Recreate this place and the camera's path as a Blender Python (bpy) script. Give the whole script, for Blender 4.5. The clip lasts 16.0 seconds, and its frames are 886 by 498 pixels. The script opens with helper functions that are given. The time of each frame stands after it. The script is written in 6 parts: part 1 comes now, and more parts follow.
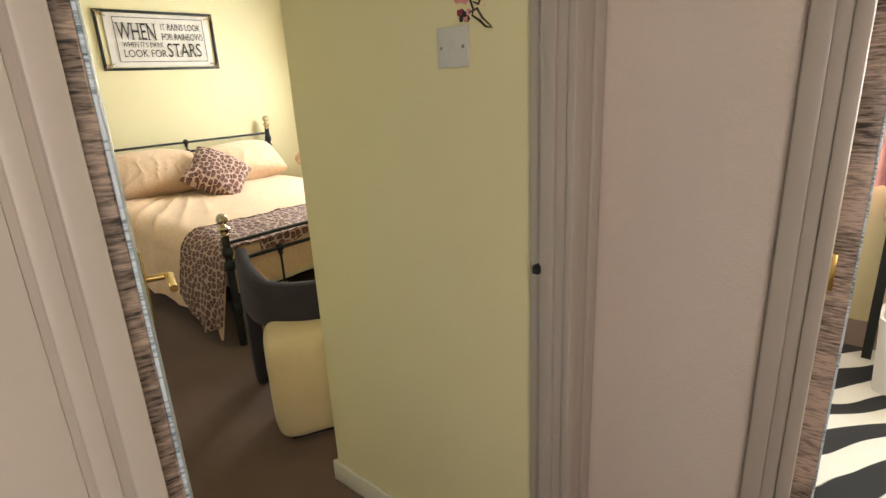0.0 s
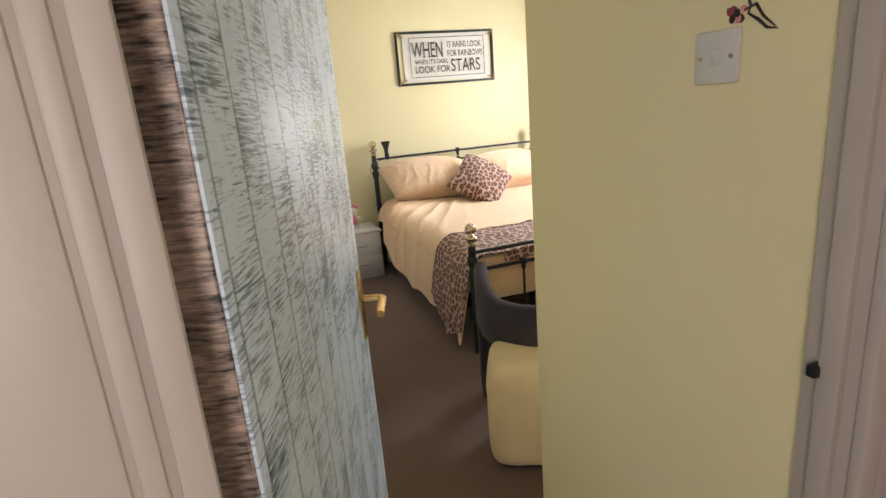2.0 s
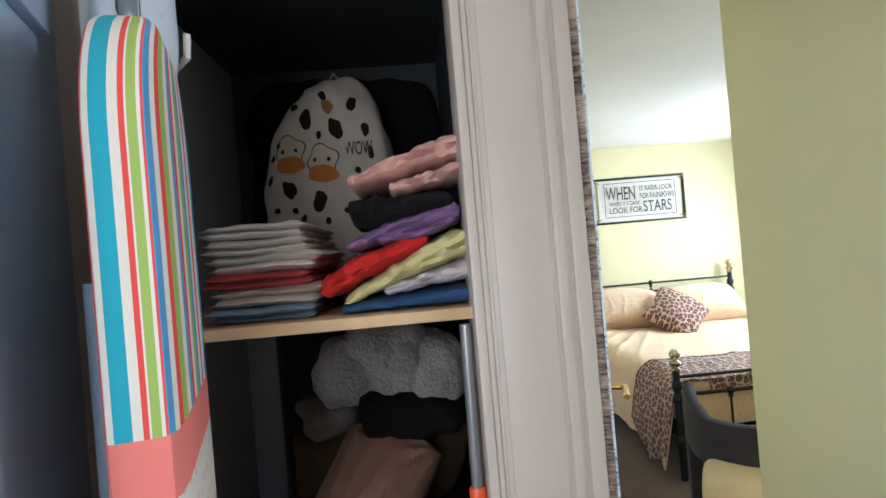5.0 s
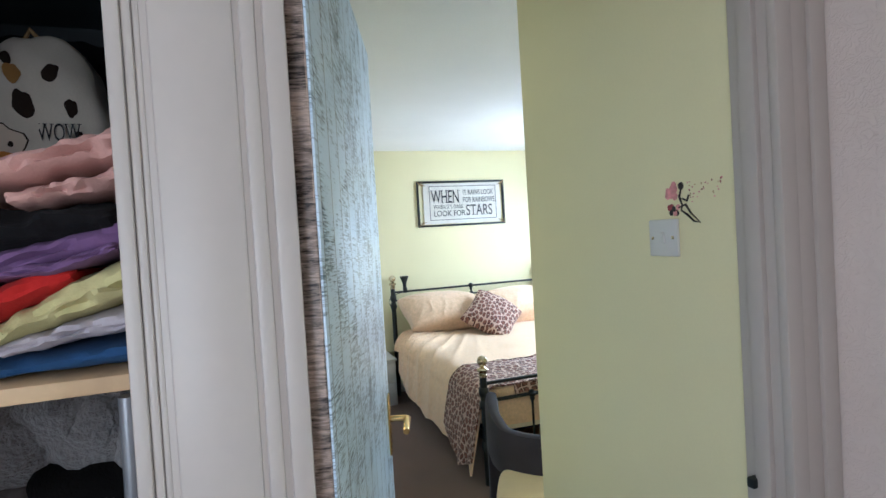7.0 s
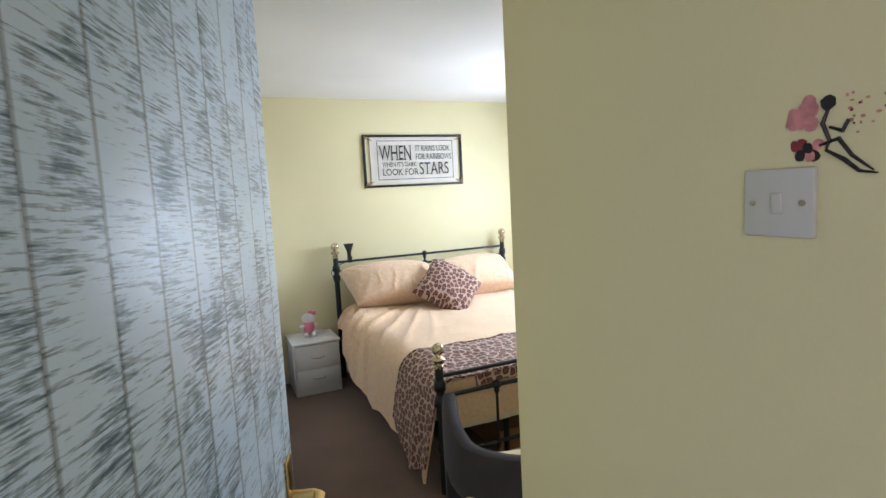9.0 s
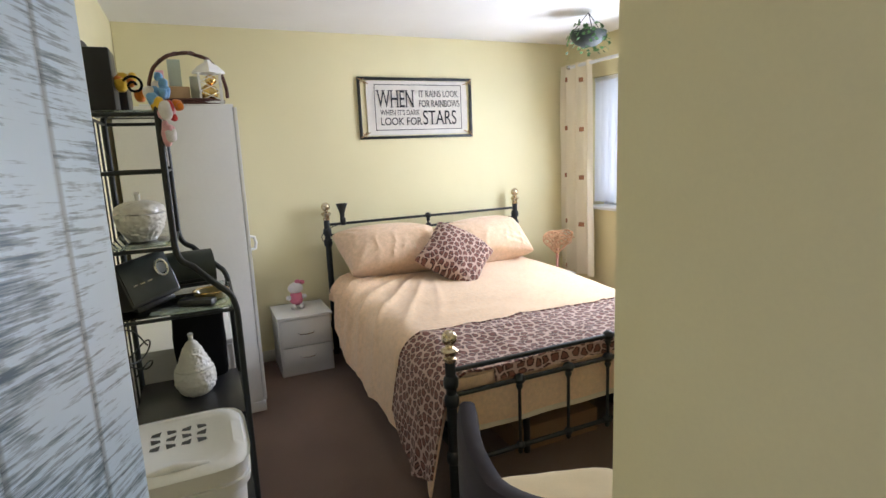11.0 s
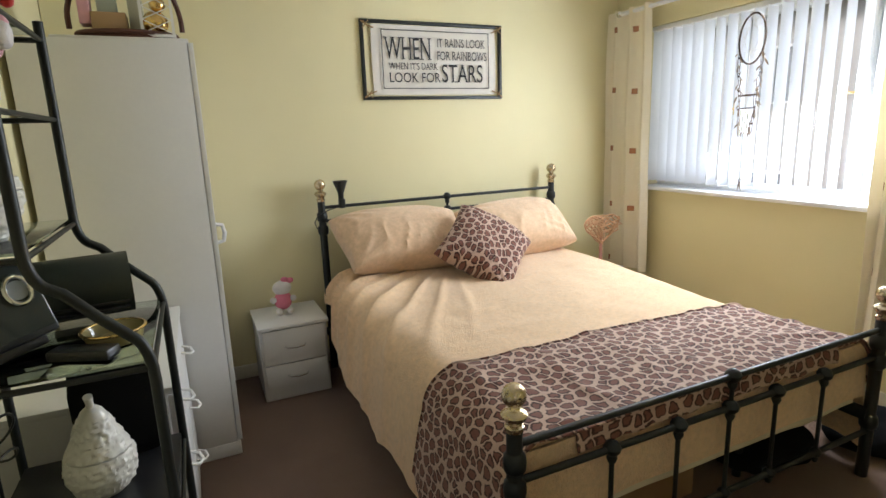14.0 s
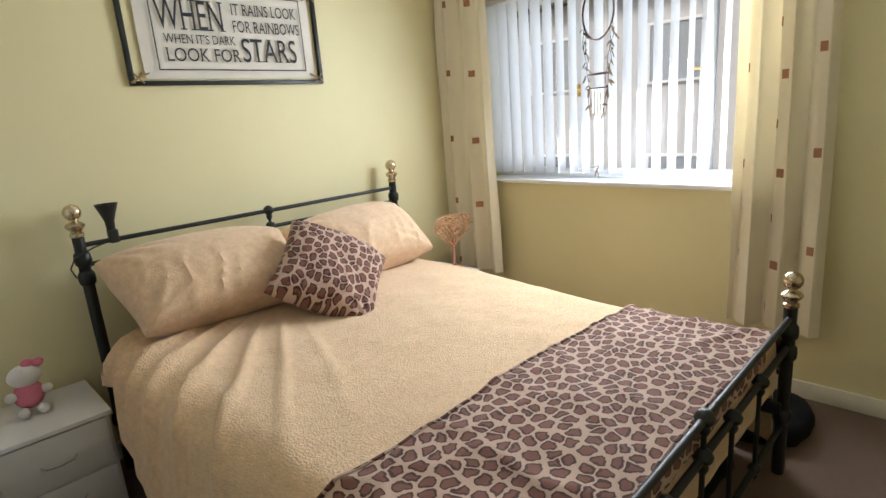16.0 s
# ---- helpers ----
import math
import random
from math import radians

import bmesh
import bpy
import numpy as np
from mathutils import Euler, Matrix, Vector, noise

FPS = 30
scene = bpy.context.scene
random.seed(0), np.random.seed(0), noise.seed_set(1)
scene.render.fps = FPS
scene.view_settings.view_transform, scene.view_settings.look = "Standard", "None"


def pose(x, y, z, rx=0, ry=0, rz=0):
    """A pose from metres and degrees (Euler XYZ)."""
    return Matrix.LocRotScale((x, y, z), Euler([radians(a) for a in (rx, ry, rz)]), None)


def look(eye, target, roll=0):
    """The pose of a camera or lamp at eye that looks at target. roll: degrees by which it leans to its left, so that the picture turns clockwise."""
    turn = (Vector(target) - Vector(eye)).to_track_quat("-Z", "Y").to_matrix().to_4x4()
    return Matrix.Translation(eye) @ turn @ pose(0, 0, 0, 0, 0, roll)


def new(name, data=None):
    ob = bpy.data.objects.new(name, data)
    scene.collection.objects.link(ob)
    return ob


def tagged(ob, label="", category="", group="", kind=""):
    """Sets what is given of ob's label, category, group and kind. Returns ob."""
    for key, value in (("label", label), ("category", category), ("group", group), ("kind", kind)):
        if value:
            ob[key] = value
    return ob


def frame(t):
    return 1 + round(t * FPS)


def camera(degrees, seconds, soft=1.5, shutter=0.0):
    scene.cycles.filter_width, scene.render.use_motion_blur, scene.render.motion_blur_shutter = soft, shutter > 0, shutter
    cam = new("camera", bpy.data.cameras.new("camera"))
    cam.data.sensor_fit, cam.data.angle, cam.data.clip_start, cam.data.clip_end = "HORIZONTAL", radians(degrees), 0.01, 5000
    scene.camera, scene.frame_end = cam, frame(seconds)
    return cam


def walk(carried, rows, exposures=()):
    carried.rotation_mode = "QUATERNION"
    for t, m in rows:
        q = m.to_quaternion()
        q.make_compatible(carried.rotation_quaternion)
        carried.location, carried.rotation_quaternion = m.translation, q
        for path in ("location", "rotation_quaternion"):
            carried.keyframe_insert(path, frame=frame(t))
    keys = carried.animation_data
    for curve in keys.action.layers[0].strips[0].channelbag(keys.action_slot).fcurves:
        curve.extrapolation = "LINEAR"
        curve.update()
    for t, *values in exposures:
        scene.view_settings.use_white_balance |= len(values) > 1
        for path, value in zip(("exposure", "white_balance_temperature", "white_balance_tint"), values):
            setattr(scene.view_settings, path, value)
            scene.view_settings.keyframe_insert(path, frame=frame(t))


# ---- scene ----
import collections
from mathutils.bvhtree import BVHTree
cam = camera(78.7, 16.0)
PATH = [
    (0, (0.059, -0.084, 1.446), (-1.206, 1.344, 0.844), -2.9),
    (0.5, (0.012, 0.077, 1.458), (-1.519, 1.235, 0.897), -2.8),
    (1, (-0.043, 0.162, 1.46), (-1.704, 1.132, 0.914), -2.9),
    (1.5, (-0.06, 0.167, 1.469), (-1.795, 1.0, 0.925), -3.7),
    (2, (-0.024, 0.121, 1.478), (-1.838, 0.777, 0.95), -4.8),
    (2.5, (0.087, 0.033, 1.491), (-1.791, 0.467, 0.956), -5.2),
    (3, (0.226, -0.054, 1.453), (-1.676, 0.172, 0.877), -5.1),
    (3.2, (0.269, -0.084, 1.425), (-1.634, 0.084, 0.832), -5.2),
    (5.3, (0.434, -0.231, 1.523), (-1.559, -0.092, 1.61), -4.5),
    (5.5, (0.437, -0.226, 1.536), (-1.552, -0.058, 1.656), -4.3),
    (6, (0.409, -0.186, 1.551), (-1.564, 0.126, 1.663), -3.9),
    (6.5, (0.346, -0.098, 1.553), (-1.59, 0.402, 1.594), -3.6),
    (7, (0.251, 0.002, 1.549), (-1.632, 0.673, 1.496), -3.4),
    (7.5, (0.125, 0.098, 1.548), (-1.731, 0.834, 1.442), -3.1),
    (8, (-0.015, 0.152, 1.556), (-1.859, 0.914, 1.41), -2.9),
    (8.5, (-0.171, 0.194, 1.555), (-1.998, 0.988, 1.382), -2.8),
    (9, (-0.314, 0.241, 1.545), (-2.128, 1.058, 1.343), -3.1),
    (9.5, (-0.446, 0.288, 1.515), (-2.255, 1.108, 1.282), -3.1),
    (10, (-0.573, 0.369, 1.508), (-2.381, 1.179, 1.233), -2.9),
    (12.3, (-1.231, 0.444, 1.468), (-3.012, 1.262, 1.07), -2.3),
    (12.5, (-1.279, 0.456, 1.454), (-3.065, 1.268, 1.064), -2.8),
    (13, (-1.427, 0.509, 1.439), (-3.221, 1.302, 1.05), -2.9),
    (13.5, (-1.555, 0.564, 1.437), (-3.362, 1.318, 1.03), -2.7),
    (14, (-1.69, 0.613, 1.425), (-3.469, 1.423, 1.002), -2.1),
    (14.5, (-1.85, 0.639, 1.419), (-3.552, 1.595, 0.983), -2.4),
    (15, (-2.019, 0.652, 1.431), (-3.621, 1.763, 0.982), -3.1),
    (15.5, (-2.19, 0.723, 1.398), (-3.67, 1.987, 0.94), -3.9),
    (16, (-2.349, 0.824, 1.406), (-3.733, 2.188, 0.933), -4.3),
]
walk(cam, [(t, look(eye, target, roll)) for t, eye, target, roll in PATH], exposures=[
    (0, 0.46, 7200, 10), (0.5, 0.46, 6200, 6), (1.5, 0.56, 6000, 11), (2.2, 0.46, 6900, 17), (3, 0.64, 6600, 14), (5.5, 0.76, 5450, 4), (6.5, 0.70, 5300, 5), (8, 0.40, 4850, 7), (8.6, 0.38, 5200, 9), (9.5, 0.33, 6100, 16), (10, 0.30, 6250, 18), (12.5, 0.06, 5350, 12), (13, 0.0, 5550, 11), (13.5, -0.04, 6050, 11), (15.5, -0.14, 6550, 10), (16, -0.20, 6450, 10)])

# ---- world and light ----
world = bpy.data.worlds.new("overcast_sky")
scene.world = world
world.use_nodes = True
wn = world.node_tree.nodes
sky = wn.new("ShaderNodeTexSky")
sky.sky_type, sky.sun_disc = "NISHITA", False
sky.sun_elevation, sky.sun_rotation = radians(45), radians(207)
sky.air_density, sky.dust_density = 1.0, 3.0
wn["Background"].inputs["Strength"].default_value = 0.15
world.node_tree.links.new(sky.outputs["Color"], wn["Background"].inputs["Color"])
sun = new("sun", bpy.data.lights.new("sun", "SUN"))
sun.data.energy, sun.data.angle, sun.data.color = 3.0, radians(15), (1.0, 0.95, 0.88)
sun.matrix_world = look((-4, -8, 9), (0, 0, 0))


def opening_light(x0, x1, y, z0, z1, watts, facing, colour=(0.86, 0.93, 1.0)):
    """Daylight in a window's opening: an area lamp fills it; the hall's is added."""
    lamp = new("opening_daylight", bpy.data.lights.new("opening_daylight", "AREA"))
    lamp.data.shape, lamp.data.size, lamp.data.size_y = "RECTANGLE", x1 - x0, z1 - z0
    lamp.data.energy, lamp.data.color = watts, colour
    eye = Vector(((x0 + x1) / 2, y, (z0 + z1) / 2))
    lamp.matrix_world = look(eye, eye + Vector(facing))
    return lamp


opening_light(-4.15, -3.10, 3.585, 1.10, 2.00, 56, (0.12, -1, -0.24))
opening_light(-4.60, -3.00, 3.72, 1.08, 2.00, 8, (0, -1, 0.04))


# ---- materials ----
def nodes_of(name):
    m = bpy.data.materials.new(name)
    m.use_nodes = True
    return m, m.node_tree.nodes, m.node_tree.links, m.node_tree.nodes["Principled BSDF"]


def coords(n, k, scale=(1, 1, 1), turn=(0, 0, 0)):
    tc, mp = n.new("ShaderNodeTexCoord"), n.new("ShaderNodeMapping")
    mp.inputs["Scale"].default_value = scale
    mp.inputs["Rotation"].default_value = turn
    k.new(tc.outputs["Object"], mp.inputs["Vector"])
    return mp.outputs["Vector"]


def noise_tex(n, k, vec, scale, detail=4.0, rough=0.55, distort=0.0):
    t = n.new("ShaderNodeTexNoise")
    t.inputs["Scale"].default_value, t.inputs["Detail"].default_value = scale, detail
    t.inputs["Roughness"].default_value, t.inputs["Distortion"].default_value = rough, distort
    k.new(vec, t.inputs["Vector"])
    return t.outputs["Fac"]


def ramp(n, k, fac, stops, constant=False):
    r = n.new("ShaderNodeValToRGB")
    if constant:
        r.color_ramp.interpolation = "CONSTANT"
    el = r.color_ramp.elements
    while len(el) < len(stops):
        el.new(0.5)
    for e, (p, c) in zip(el, stops):
        e.position, e.color = p, (*c, 1)
    k.new(fac, r.inputs["Fac"])
    return r.outputs["Color"]


def mixed(n, k, fac, a, b, mode="MIX"):
    x = n.new("ShaderNodeMix")
    x.data_type, x.blend_type = "RGBA", mode
    for sock, v in ((x.inputs["Factor"], fac), (x.inputs[6], a), (x.inputs[7], b)):
        if isinstance(v, (int, float)):
            sock.default_value = v
        elif isinstance(v, tuple):
            sock.default_value = (*v, 1)
        else:
            k.new(v, sock)
    return x.outputs[2]


def calc(n, k, op, a, b=0.0):
    x = n.new("ShaderNodeMath")
    x.operation = op
    for sock, v in zip(x.inputs, (a, b)):
        if isinstance(v, (int, float)):
            sock.default_value = v
        else:
            k.new(v, sock)
    return x.outputs[0]


def bumped(n, k, b, height, strength=0.3, depth=0.01):
    x = n.new("ShaderNodeBump")
    x.inputs["Strength"].default_value, x.inputs["Distance"].default_value = strength, depth
    k.new(height, x.inputs["Height"])
    k.new(x.outputs["Normal"], b.inputs["Normal"])


def plain(name, colour, rough=0.6, grain=60, vary=0.06, blotch=2.5, bump=0.1, depth=0.002, metal=0.0, sheen=0.0):
    """A painted, moulded or woven surface: blotches and grain round one colour, with fine relief."""
    m, n, k, b = nodes_of(name)
    v = coords(n, k)
    fine, wide = noise_tex(n, k, v, grain), noise_tex(n, k, v, blotch, 3)
    lo, hi = tuple(c * (1 - vary) for c in colour), tuple(min(1, c * (1 + vary)) for c in colour)
    base = ramp(n, k, wide, [(0.3, lo), (0.7, hi)])
    grit = ramp(n, k, fine, [(0.25, (1 - vary,) * 3), (0.75, (1.0,) * 3)])
    k.new(mixed(n, k, 1.0, base, grit, "MULTIPLY"), b.inputs["Base Color"])
    k.new(calc(n, k, "ADD", calc(n, k, "MULTIPLY", fine, 0.16), rough - 0.08), b.inputs["Roughness"])
    b.inputs["Metallic"].default_value = metal
    if sheen:
        b.inputs["Sheen Weight"].default_value = sheen
    if bump:
        bumped(n, k, b, fine, bump, depth)
    if rough >= 0.85:
        b.inputs["Specular IOR Level"].default_value = 0.15
    return m


YELLOW = plain("pale_yellow_wall_paint", (0.79, 0.715, 0.43), 0.62, 140, 0.03, 1.2, 0.12, 0.001)
CEILING = plain("white_ceiling_paint", (0.87, 0.86, 0.84), 0.8, 90, 0.03, 1.5, 0.2, 0.002)
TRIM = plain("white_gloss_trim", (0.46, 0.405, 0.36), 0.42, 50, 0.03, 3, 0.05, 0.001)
SKIRT = plain("cream_skirting_paint", (0.78, 0.75, 0.64), 0.4, 50, 0.03, 3, 0.05, 0.001)
WHITE = plain("white_laminate", (0.74, 0.73, 0.71), 0.42, 70, 0.03, 2, 0.03, 0.001)
PLASTIC = plain("white_moulded_plastic", (0.80, 0.79, 0.76), 0.38, 60, 0.03, 4, 0.04, 0.001)
CERAMIC = plain("cream_white_ceramic", (0.78, 0.76, 0.70), 0.3, 30, 0.04, 6, 0.1, 0.004)
BLACK = plain("black_painted_steel", (0.008, 0.011, 0.010), 0.46, 120, 0.2, 5, 0.1, 0.0006)
BLACK_BOARD = plain("black_shelf_board", (0.016, 0.016, 0.017), 0.35, 200, 0.25, 6, 0.1, 0.0006)
BLACK_PLASTIC = plain("black_plastic", (0.014, 0.015, 0.016), 0.36, 100, 0.15, 6, 0.05, 0.0005)
BRASS = plain("aged_brass", (0.62, 0.52, 0.36), 0.26, 60, 0.12, 14, 0.05, 0.0006, 1.0)
GOLD = plain("polished_brass", (0.80, 0.56, 0.22), 0.2, 60, 0.08, 14, 0.03, 0.0005, 1.0)
CHROME = plain("chrome", (0.70, 0.71, 0.72), 0.18, 40, 0.04, 6, 0.0, 0.001, 1.0)
PINE = plain("raw_pine_edge", (0.62, 0.43, 0.24), 0.6, 40, 0.12, 7, 0.1, 0.001)
# Cupboard paint twice: pale as lit on the end wall, darkened for shade elsewhere.
PALE_GREY = plain("pale_grey_blue_paint", (0.52, 0.56, 0.60), 0.6, 80, 0.05, 2, 0.15, 0.001)
SHADED_PAINT = plain("shaded_cupboard_paint", (0.030, 0.036, 0.042), 0.6, 80, 0.05, 2, 0.15, 0.001)
FLEECE = plain("peach_fleece", (0.86, 0.605, 0.375), 0.95, 150, 0.09, 46, 0.8, 0.009, 0.0, 0.35)
PILLOWCASE = plain("peach_plush_pillowcase", (0.76, 0.535, 0.35), 0.95, 150, 0.09, 40, 0.45, 0.005, 0.0, 0.35)
LINING = plain("cream_blanket_lining", (0.76, 0.66, 0.50), 0.95, 150, 0.08, 6, 0.3, 0.004)
VALANCE = plain("navy_bed_base_fabric", (0.006, 0.010, 0.032), 0.9, 150, 0.1, 6, 0.3, 0.002)
CHAIR_CLOTH = plain("grey_mauve_velvet", (0.050, 0.043, 0.052), 0.85, 220, 0.12, 5, 0.25, 0.002, 0.0, 0.12)
POUF_CLOTH = plain("cream_velvet", (0.78, 0.62, 0.36), 0.85, 200, 0.06, 4, 0.2, 0.002, 0.0, 0.3)
SQUARE = plain("terracotta_woven_square", (0.42, 0.20, 0.11), 0.9, 260, 0.1, 10, 0.3, 0.001)
CANVAS = plain("cream_canvas", (0.76, 0.72, 0.65), 0.9, 240, 0.05, 5, 0.3, 0.001)
INK = plain("dark_grey_ink", (0.035, 0.035, 0.04), 0.8, 160, 0.4, 30, 0.1, 0.0005)
TWINE = plain("jute_twine", (0.42, 0.28, 0.14), 0.95, 200, 0.2, 30, 0.4, 0.001)
WICKER = plain("pale_wicker", (0.72, 0.43, 0.24), 0.8, 120, 0.15, 20, 0.3, 0.001)
DARK_WICKER = plain("dark_red_brown_wicker", (0.10, 0.035, 0.022), 0.6, 120, 0.2, 20, 0.3, 0.001)
UPVC = plain("white_upvc", (0.82, 0.83, 0.84), 0.35, 40, 0.02, 3, 0.02, 0.0005)
BLACK_CLOTH = plain("black_bag_cloth", (0.010, 0.010, 0.011), 0.92, 180, 0.2, 8, 0.4, 0.004)
LEAF = plain("ivy_leaf", (0.07, 0.19, 0.05), 0.5, 40, 0.25, 20, 0.2, 0.001)


def carpet_material():
    m, n, k, b = nodes_of("brown_carpet")
    v = coords(n, k)
    tuft, wide = noise_tex(n, k, v, 330, 2), noise_tex(n, k, v, 2.2, 4)
    base = ramp(n, k, wide, [(0.3, (0.165, 0.097, 0.067)), (0.7, (0.225, 0.137, 0.096))])
    k.new(mixed(n, k, 1.0, base, ramp(n, k, tuft, [(0.3, (0.62,) * 3), (0.7, (1.0,) * 3)]), "MULTIPLY"), b.inputs["Base Color"])
    b.inputs["Roughness"].default_value, b.inputs["Sheen Weight"].default_value = 0.97, 0.2
    bumped(n, k, b, tuft, 0.6, 0.006)
    return m


def embossed_material():
    """Painted embossed wallpaper with a swirled raised pattern."""
    m, n, k, b = nodes_of("embossed_wallpaper")
    v = coords(n, k)
    swirl = noise_tex(n, k, v, 30, 3, 0.5, 2.2)
    line = ramp(n, k, swirl, [(0.42, (0, 0, 0)), (0.5, (1, 1, 1)), (0.58, (0, 0, 0))])
    k.new(ramp(n, k, noise_tex(n, k, v, 1.3, 3), [(0.3, (0.66, 0.56, 0.50)), (0.7, (0.72, 0.62, 0.56))]), b.inputs["Base Color"])
    b.inputs["Roughness"].default_value = 0.6
    bumped(n, k, b, line, 0.32, 0.004)
    return m


def shabby_material(name, light, dark, lines=True):
    """Paper printed as whitewashed planks: fine brushed strokes across each board, worn patches and thin dark joints."""
    m, n, k, b = nodes_of(name)
    sep, comb = n.new("ShaderNodeSeparateXYZ"), n.new("ShaderNodeCombineXYZ")
    k.new(coords(n, k), sep.inputs[0])
    along = calc(n, k, "ADD", calc(n, k, "MULTIPLY", sep.outputs["X"], -0.950), calc(n, k, "MULTIPLY", sep.outputs["Y"], 0.312)) if lines else sep.outputs["Y"]
    plank = calc(n, k, "FLOOR", calc(n, k, "MULTIPLY", along, 11.5))
    k.new(along, comb.inputs[0])
    k.new(calc(n, k, "MULTIPLY", plank, 3.7), comb.inputs[1])
    k.new(calc(n, k, "ADD", sep.outputs["Z"], calc(n, k, "MULTIPLY", along, 0.05)), comb.inputs[2])

    def scaled(x, y, z):
        mp = n.new("ShaderNodeMapping")
        mp.inputs["Scale"].default_value = (x, y, z)
        k.new(comb.outputs[0], mp.inputs["Vector"])
        return mp.outputs["Vector"]
    stroke = noise_tex(n, k, scaled(24, 1, 330) if lines else coords(n, k, (30, 30, 230)), 1.0, 3, 0.65, 0.1)
    patch = noise_tex(n, k, scaled(9, 1, 9), 1.0, 5, 0.62, 0.5)
    wide = noise_tex(n, k, coords(n, k), 2.2, 3)
    wear = calc(n, k, "ADD", calc(n, k, "MULTIPLY", stroke, 0.50), calc(n, k, "ADD", calc(n, k, "MULTIPLY", patch, 0.47), calc(n, k, "MULTIPLY", wide, 0.12)))
    mid = tuple(a * 0.45 + c * 0.55 for a, c in zip(dark, light))
    col = ramp(n, k, wear, [(0.415, dark), (0.467, tuple(a * 0.7 + c * 0.3 for a, c in zip(dark, light))), (0.500, mid), (0.540, light)])
    if not lines:
        col = ramp(n, k, wear, [(0.44, dark), (0.50, tuple(a * 0.6 + c * 0.4 for a, c in zip(dark, light))), (0.54, mid), (0.60, light)])
    if lines:
        joint = ramp(n, k, calc(n, k, "FRACT", calc(n, k, "MULTIPLY", along, 11.5)), [(0.0, (0.42,) * 3), (0.035, (0.62,) * 3), (0.06, (1,) * 3), (0.96, (1,) * 3), (1.0, (0.5,) * 3)])
        col = mixed(n, k, 1.0, col, joint, "MULTIPLY")
    k.new(col, b.inputs["Base Color"])
    b.inputs["Roughness"].default_value = 0.38
    bumped(n, k, b, wear, 0.15, 0.001)
    return m


def leopard_material(name, lie, scale=21.0):
    """Plush printed with close rounded rosettes; lie says how the cloth lies: draped over the bed, hanging or flat."""
    m, n, k, b = nodes_of(name)
    v = coords(n, k)
    sep, comb = n.new("ShaderNodeSeparateXYZ"), n.new("ShaderNodeCombineXYZ")
    k.new(v, sep.inputs[0])
    k.new(calc(n, k, "MULTIPLY", sep.outputs["Z" if lie == "hanging" else "X"], 1.12), comb.inputs[0])
    k.new(calc(n, k, "ADD", sep.outputs["Y"], sep.outputs["Z"]) if lie == "draped" else sep.outputs["Y"], comb.inputs[1])
    warp = n.new("ShaderNodeTexNoise")
    warp.inputs["Scale"].default_value, warp.inputs["Detail"].default_value = 48, 1.0
    k.new(comb.outputs[0], warp.inputs["Vector"])
    add = n.new("ShaderNodeMixRGB")
    add.blend_type = "LINEAR_LIGHT"
    add.inputs[0].default_value = 0.010
    k.new(comb.outputs[0], add.inputs[1])
    k.new(warp.outputs["Color"], add.inputs[2])
    found = []
    for feature in ("DISTANCE_TO_EDGE", "F1"):
        vor = n.new("ShaderNodeTexVoronoi")
        vor.voronoi_dimensions, vor.feature = "2D", feature
        vor.inputs["Randomness"].default_value, vor.inputs["Scale"].default_value = 0.78, scale
        k.new(add.outputs[0], vor.inputs["Vector"])
        found.append(vor.outputs["Distance"])
    inside = calc(n, k, "SUBTRACT", found[0], calc(n, k, "MULTIPLY", calc(n, k, "MAXIMUM", calc(n, k, "SUBTRACT", found[1], 0.34), 0.0), 0.55))
    ground, rim, core = (0.57, 0.395, 0.31), (0.060, 0.021, 0.017), (0.205, 0.078, 0.055)
    broken = calc(n, k, "ADD", inside, calc(n, k, "MULTIPLY", calc(n, k, "SUBTRACT", noise_tex(n, k, comb.outputs[0], 60, 2), 0.5), 0.10))
    spot = ramp(n, k, broken, [(0.10, rim), (0.19, rim), (0.25, core)])
    col = mixed(n, k, ramp(n, k, inside, [(0.034, (0, 0, 0)), (0.078, (1, 1, 1))]), ground, spot)
    fine = noise_tex(n, k, v, 240)
    k.new(mixed(n, k, 1.0, col, ramp(n, k, fine, [(0.2, (0.8,) * 3), (0.8, (1,) * 3)]), "MULTIPLY"), b.inputs["Base Color"])
    b.inputs["Roughness"].default_value, b.inputs["Sheen Weight"].default_value = 0.9, 0.12
    bumped(n, k, b, fine, 0.3, 0.003)
    return m


def zebra_material():
    m, n, k, b = nodes_of("zebra_rug")
    w = n.new("ShaderNodeTexWave")
    w.inputs["Scale"].default_value, w.inputs["Distortion"].default_value = 1.5, 9.0
    w.inputs["Detail"].default_value, w.inputs["Detail Scale"].default_value = 2.0, 0.7
    k.new(coords(n, k, turn=(0, 0, 0.7)), w.inputs["Vector"])
    k.new(ramp(n, k, w.outputs["Fac"], [(0.44, (0.02, 0.02, 0.022)), (0.5, (0.72, 0.70, 0.64))]), b.inputs["Base Color"])
    b.inputs["Roughness"].default_value = 0.95
    bumped(n, k, b, noise_tex(n, k, coords(n, k), 250), 0.5, 0.005)
    return m


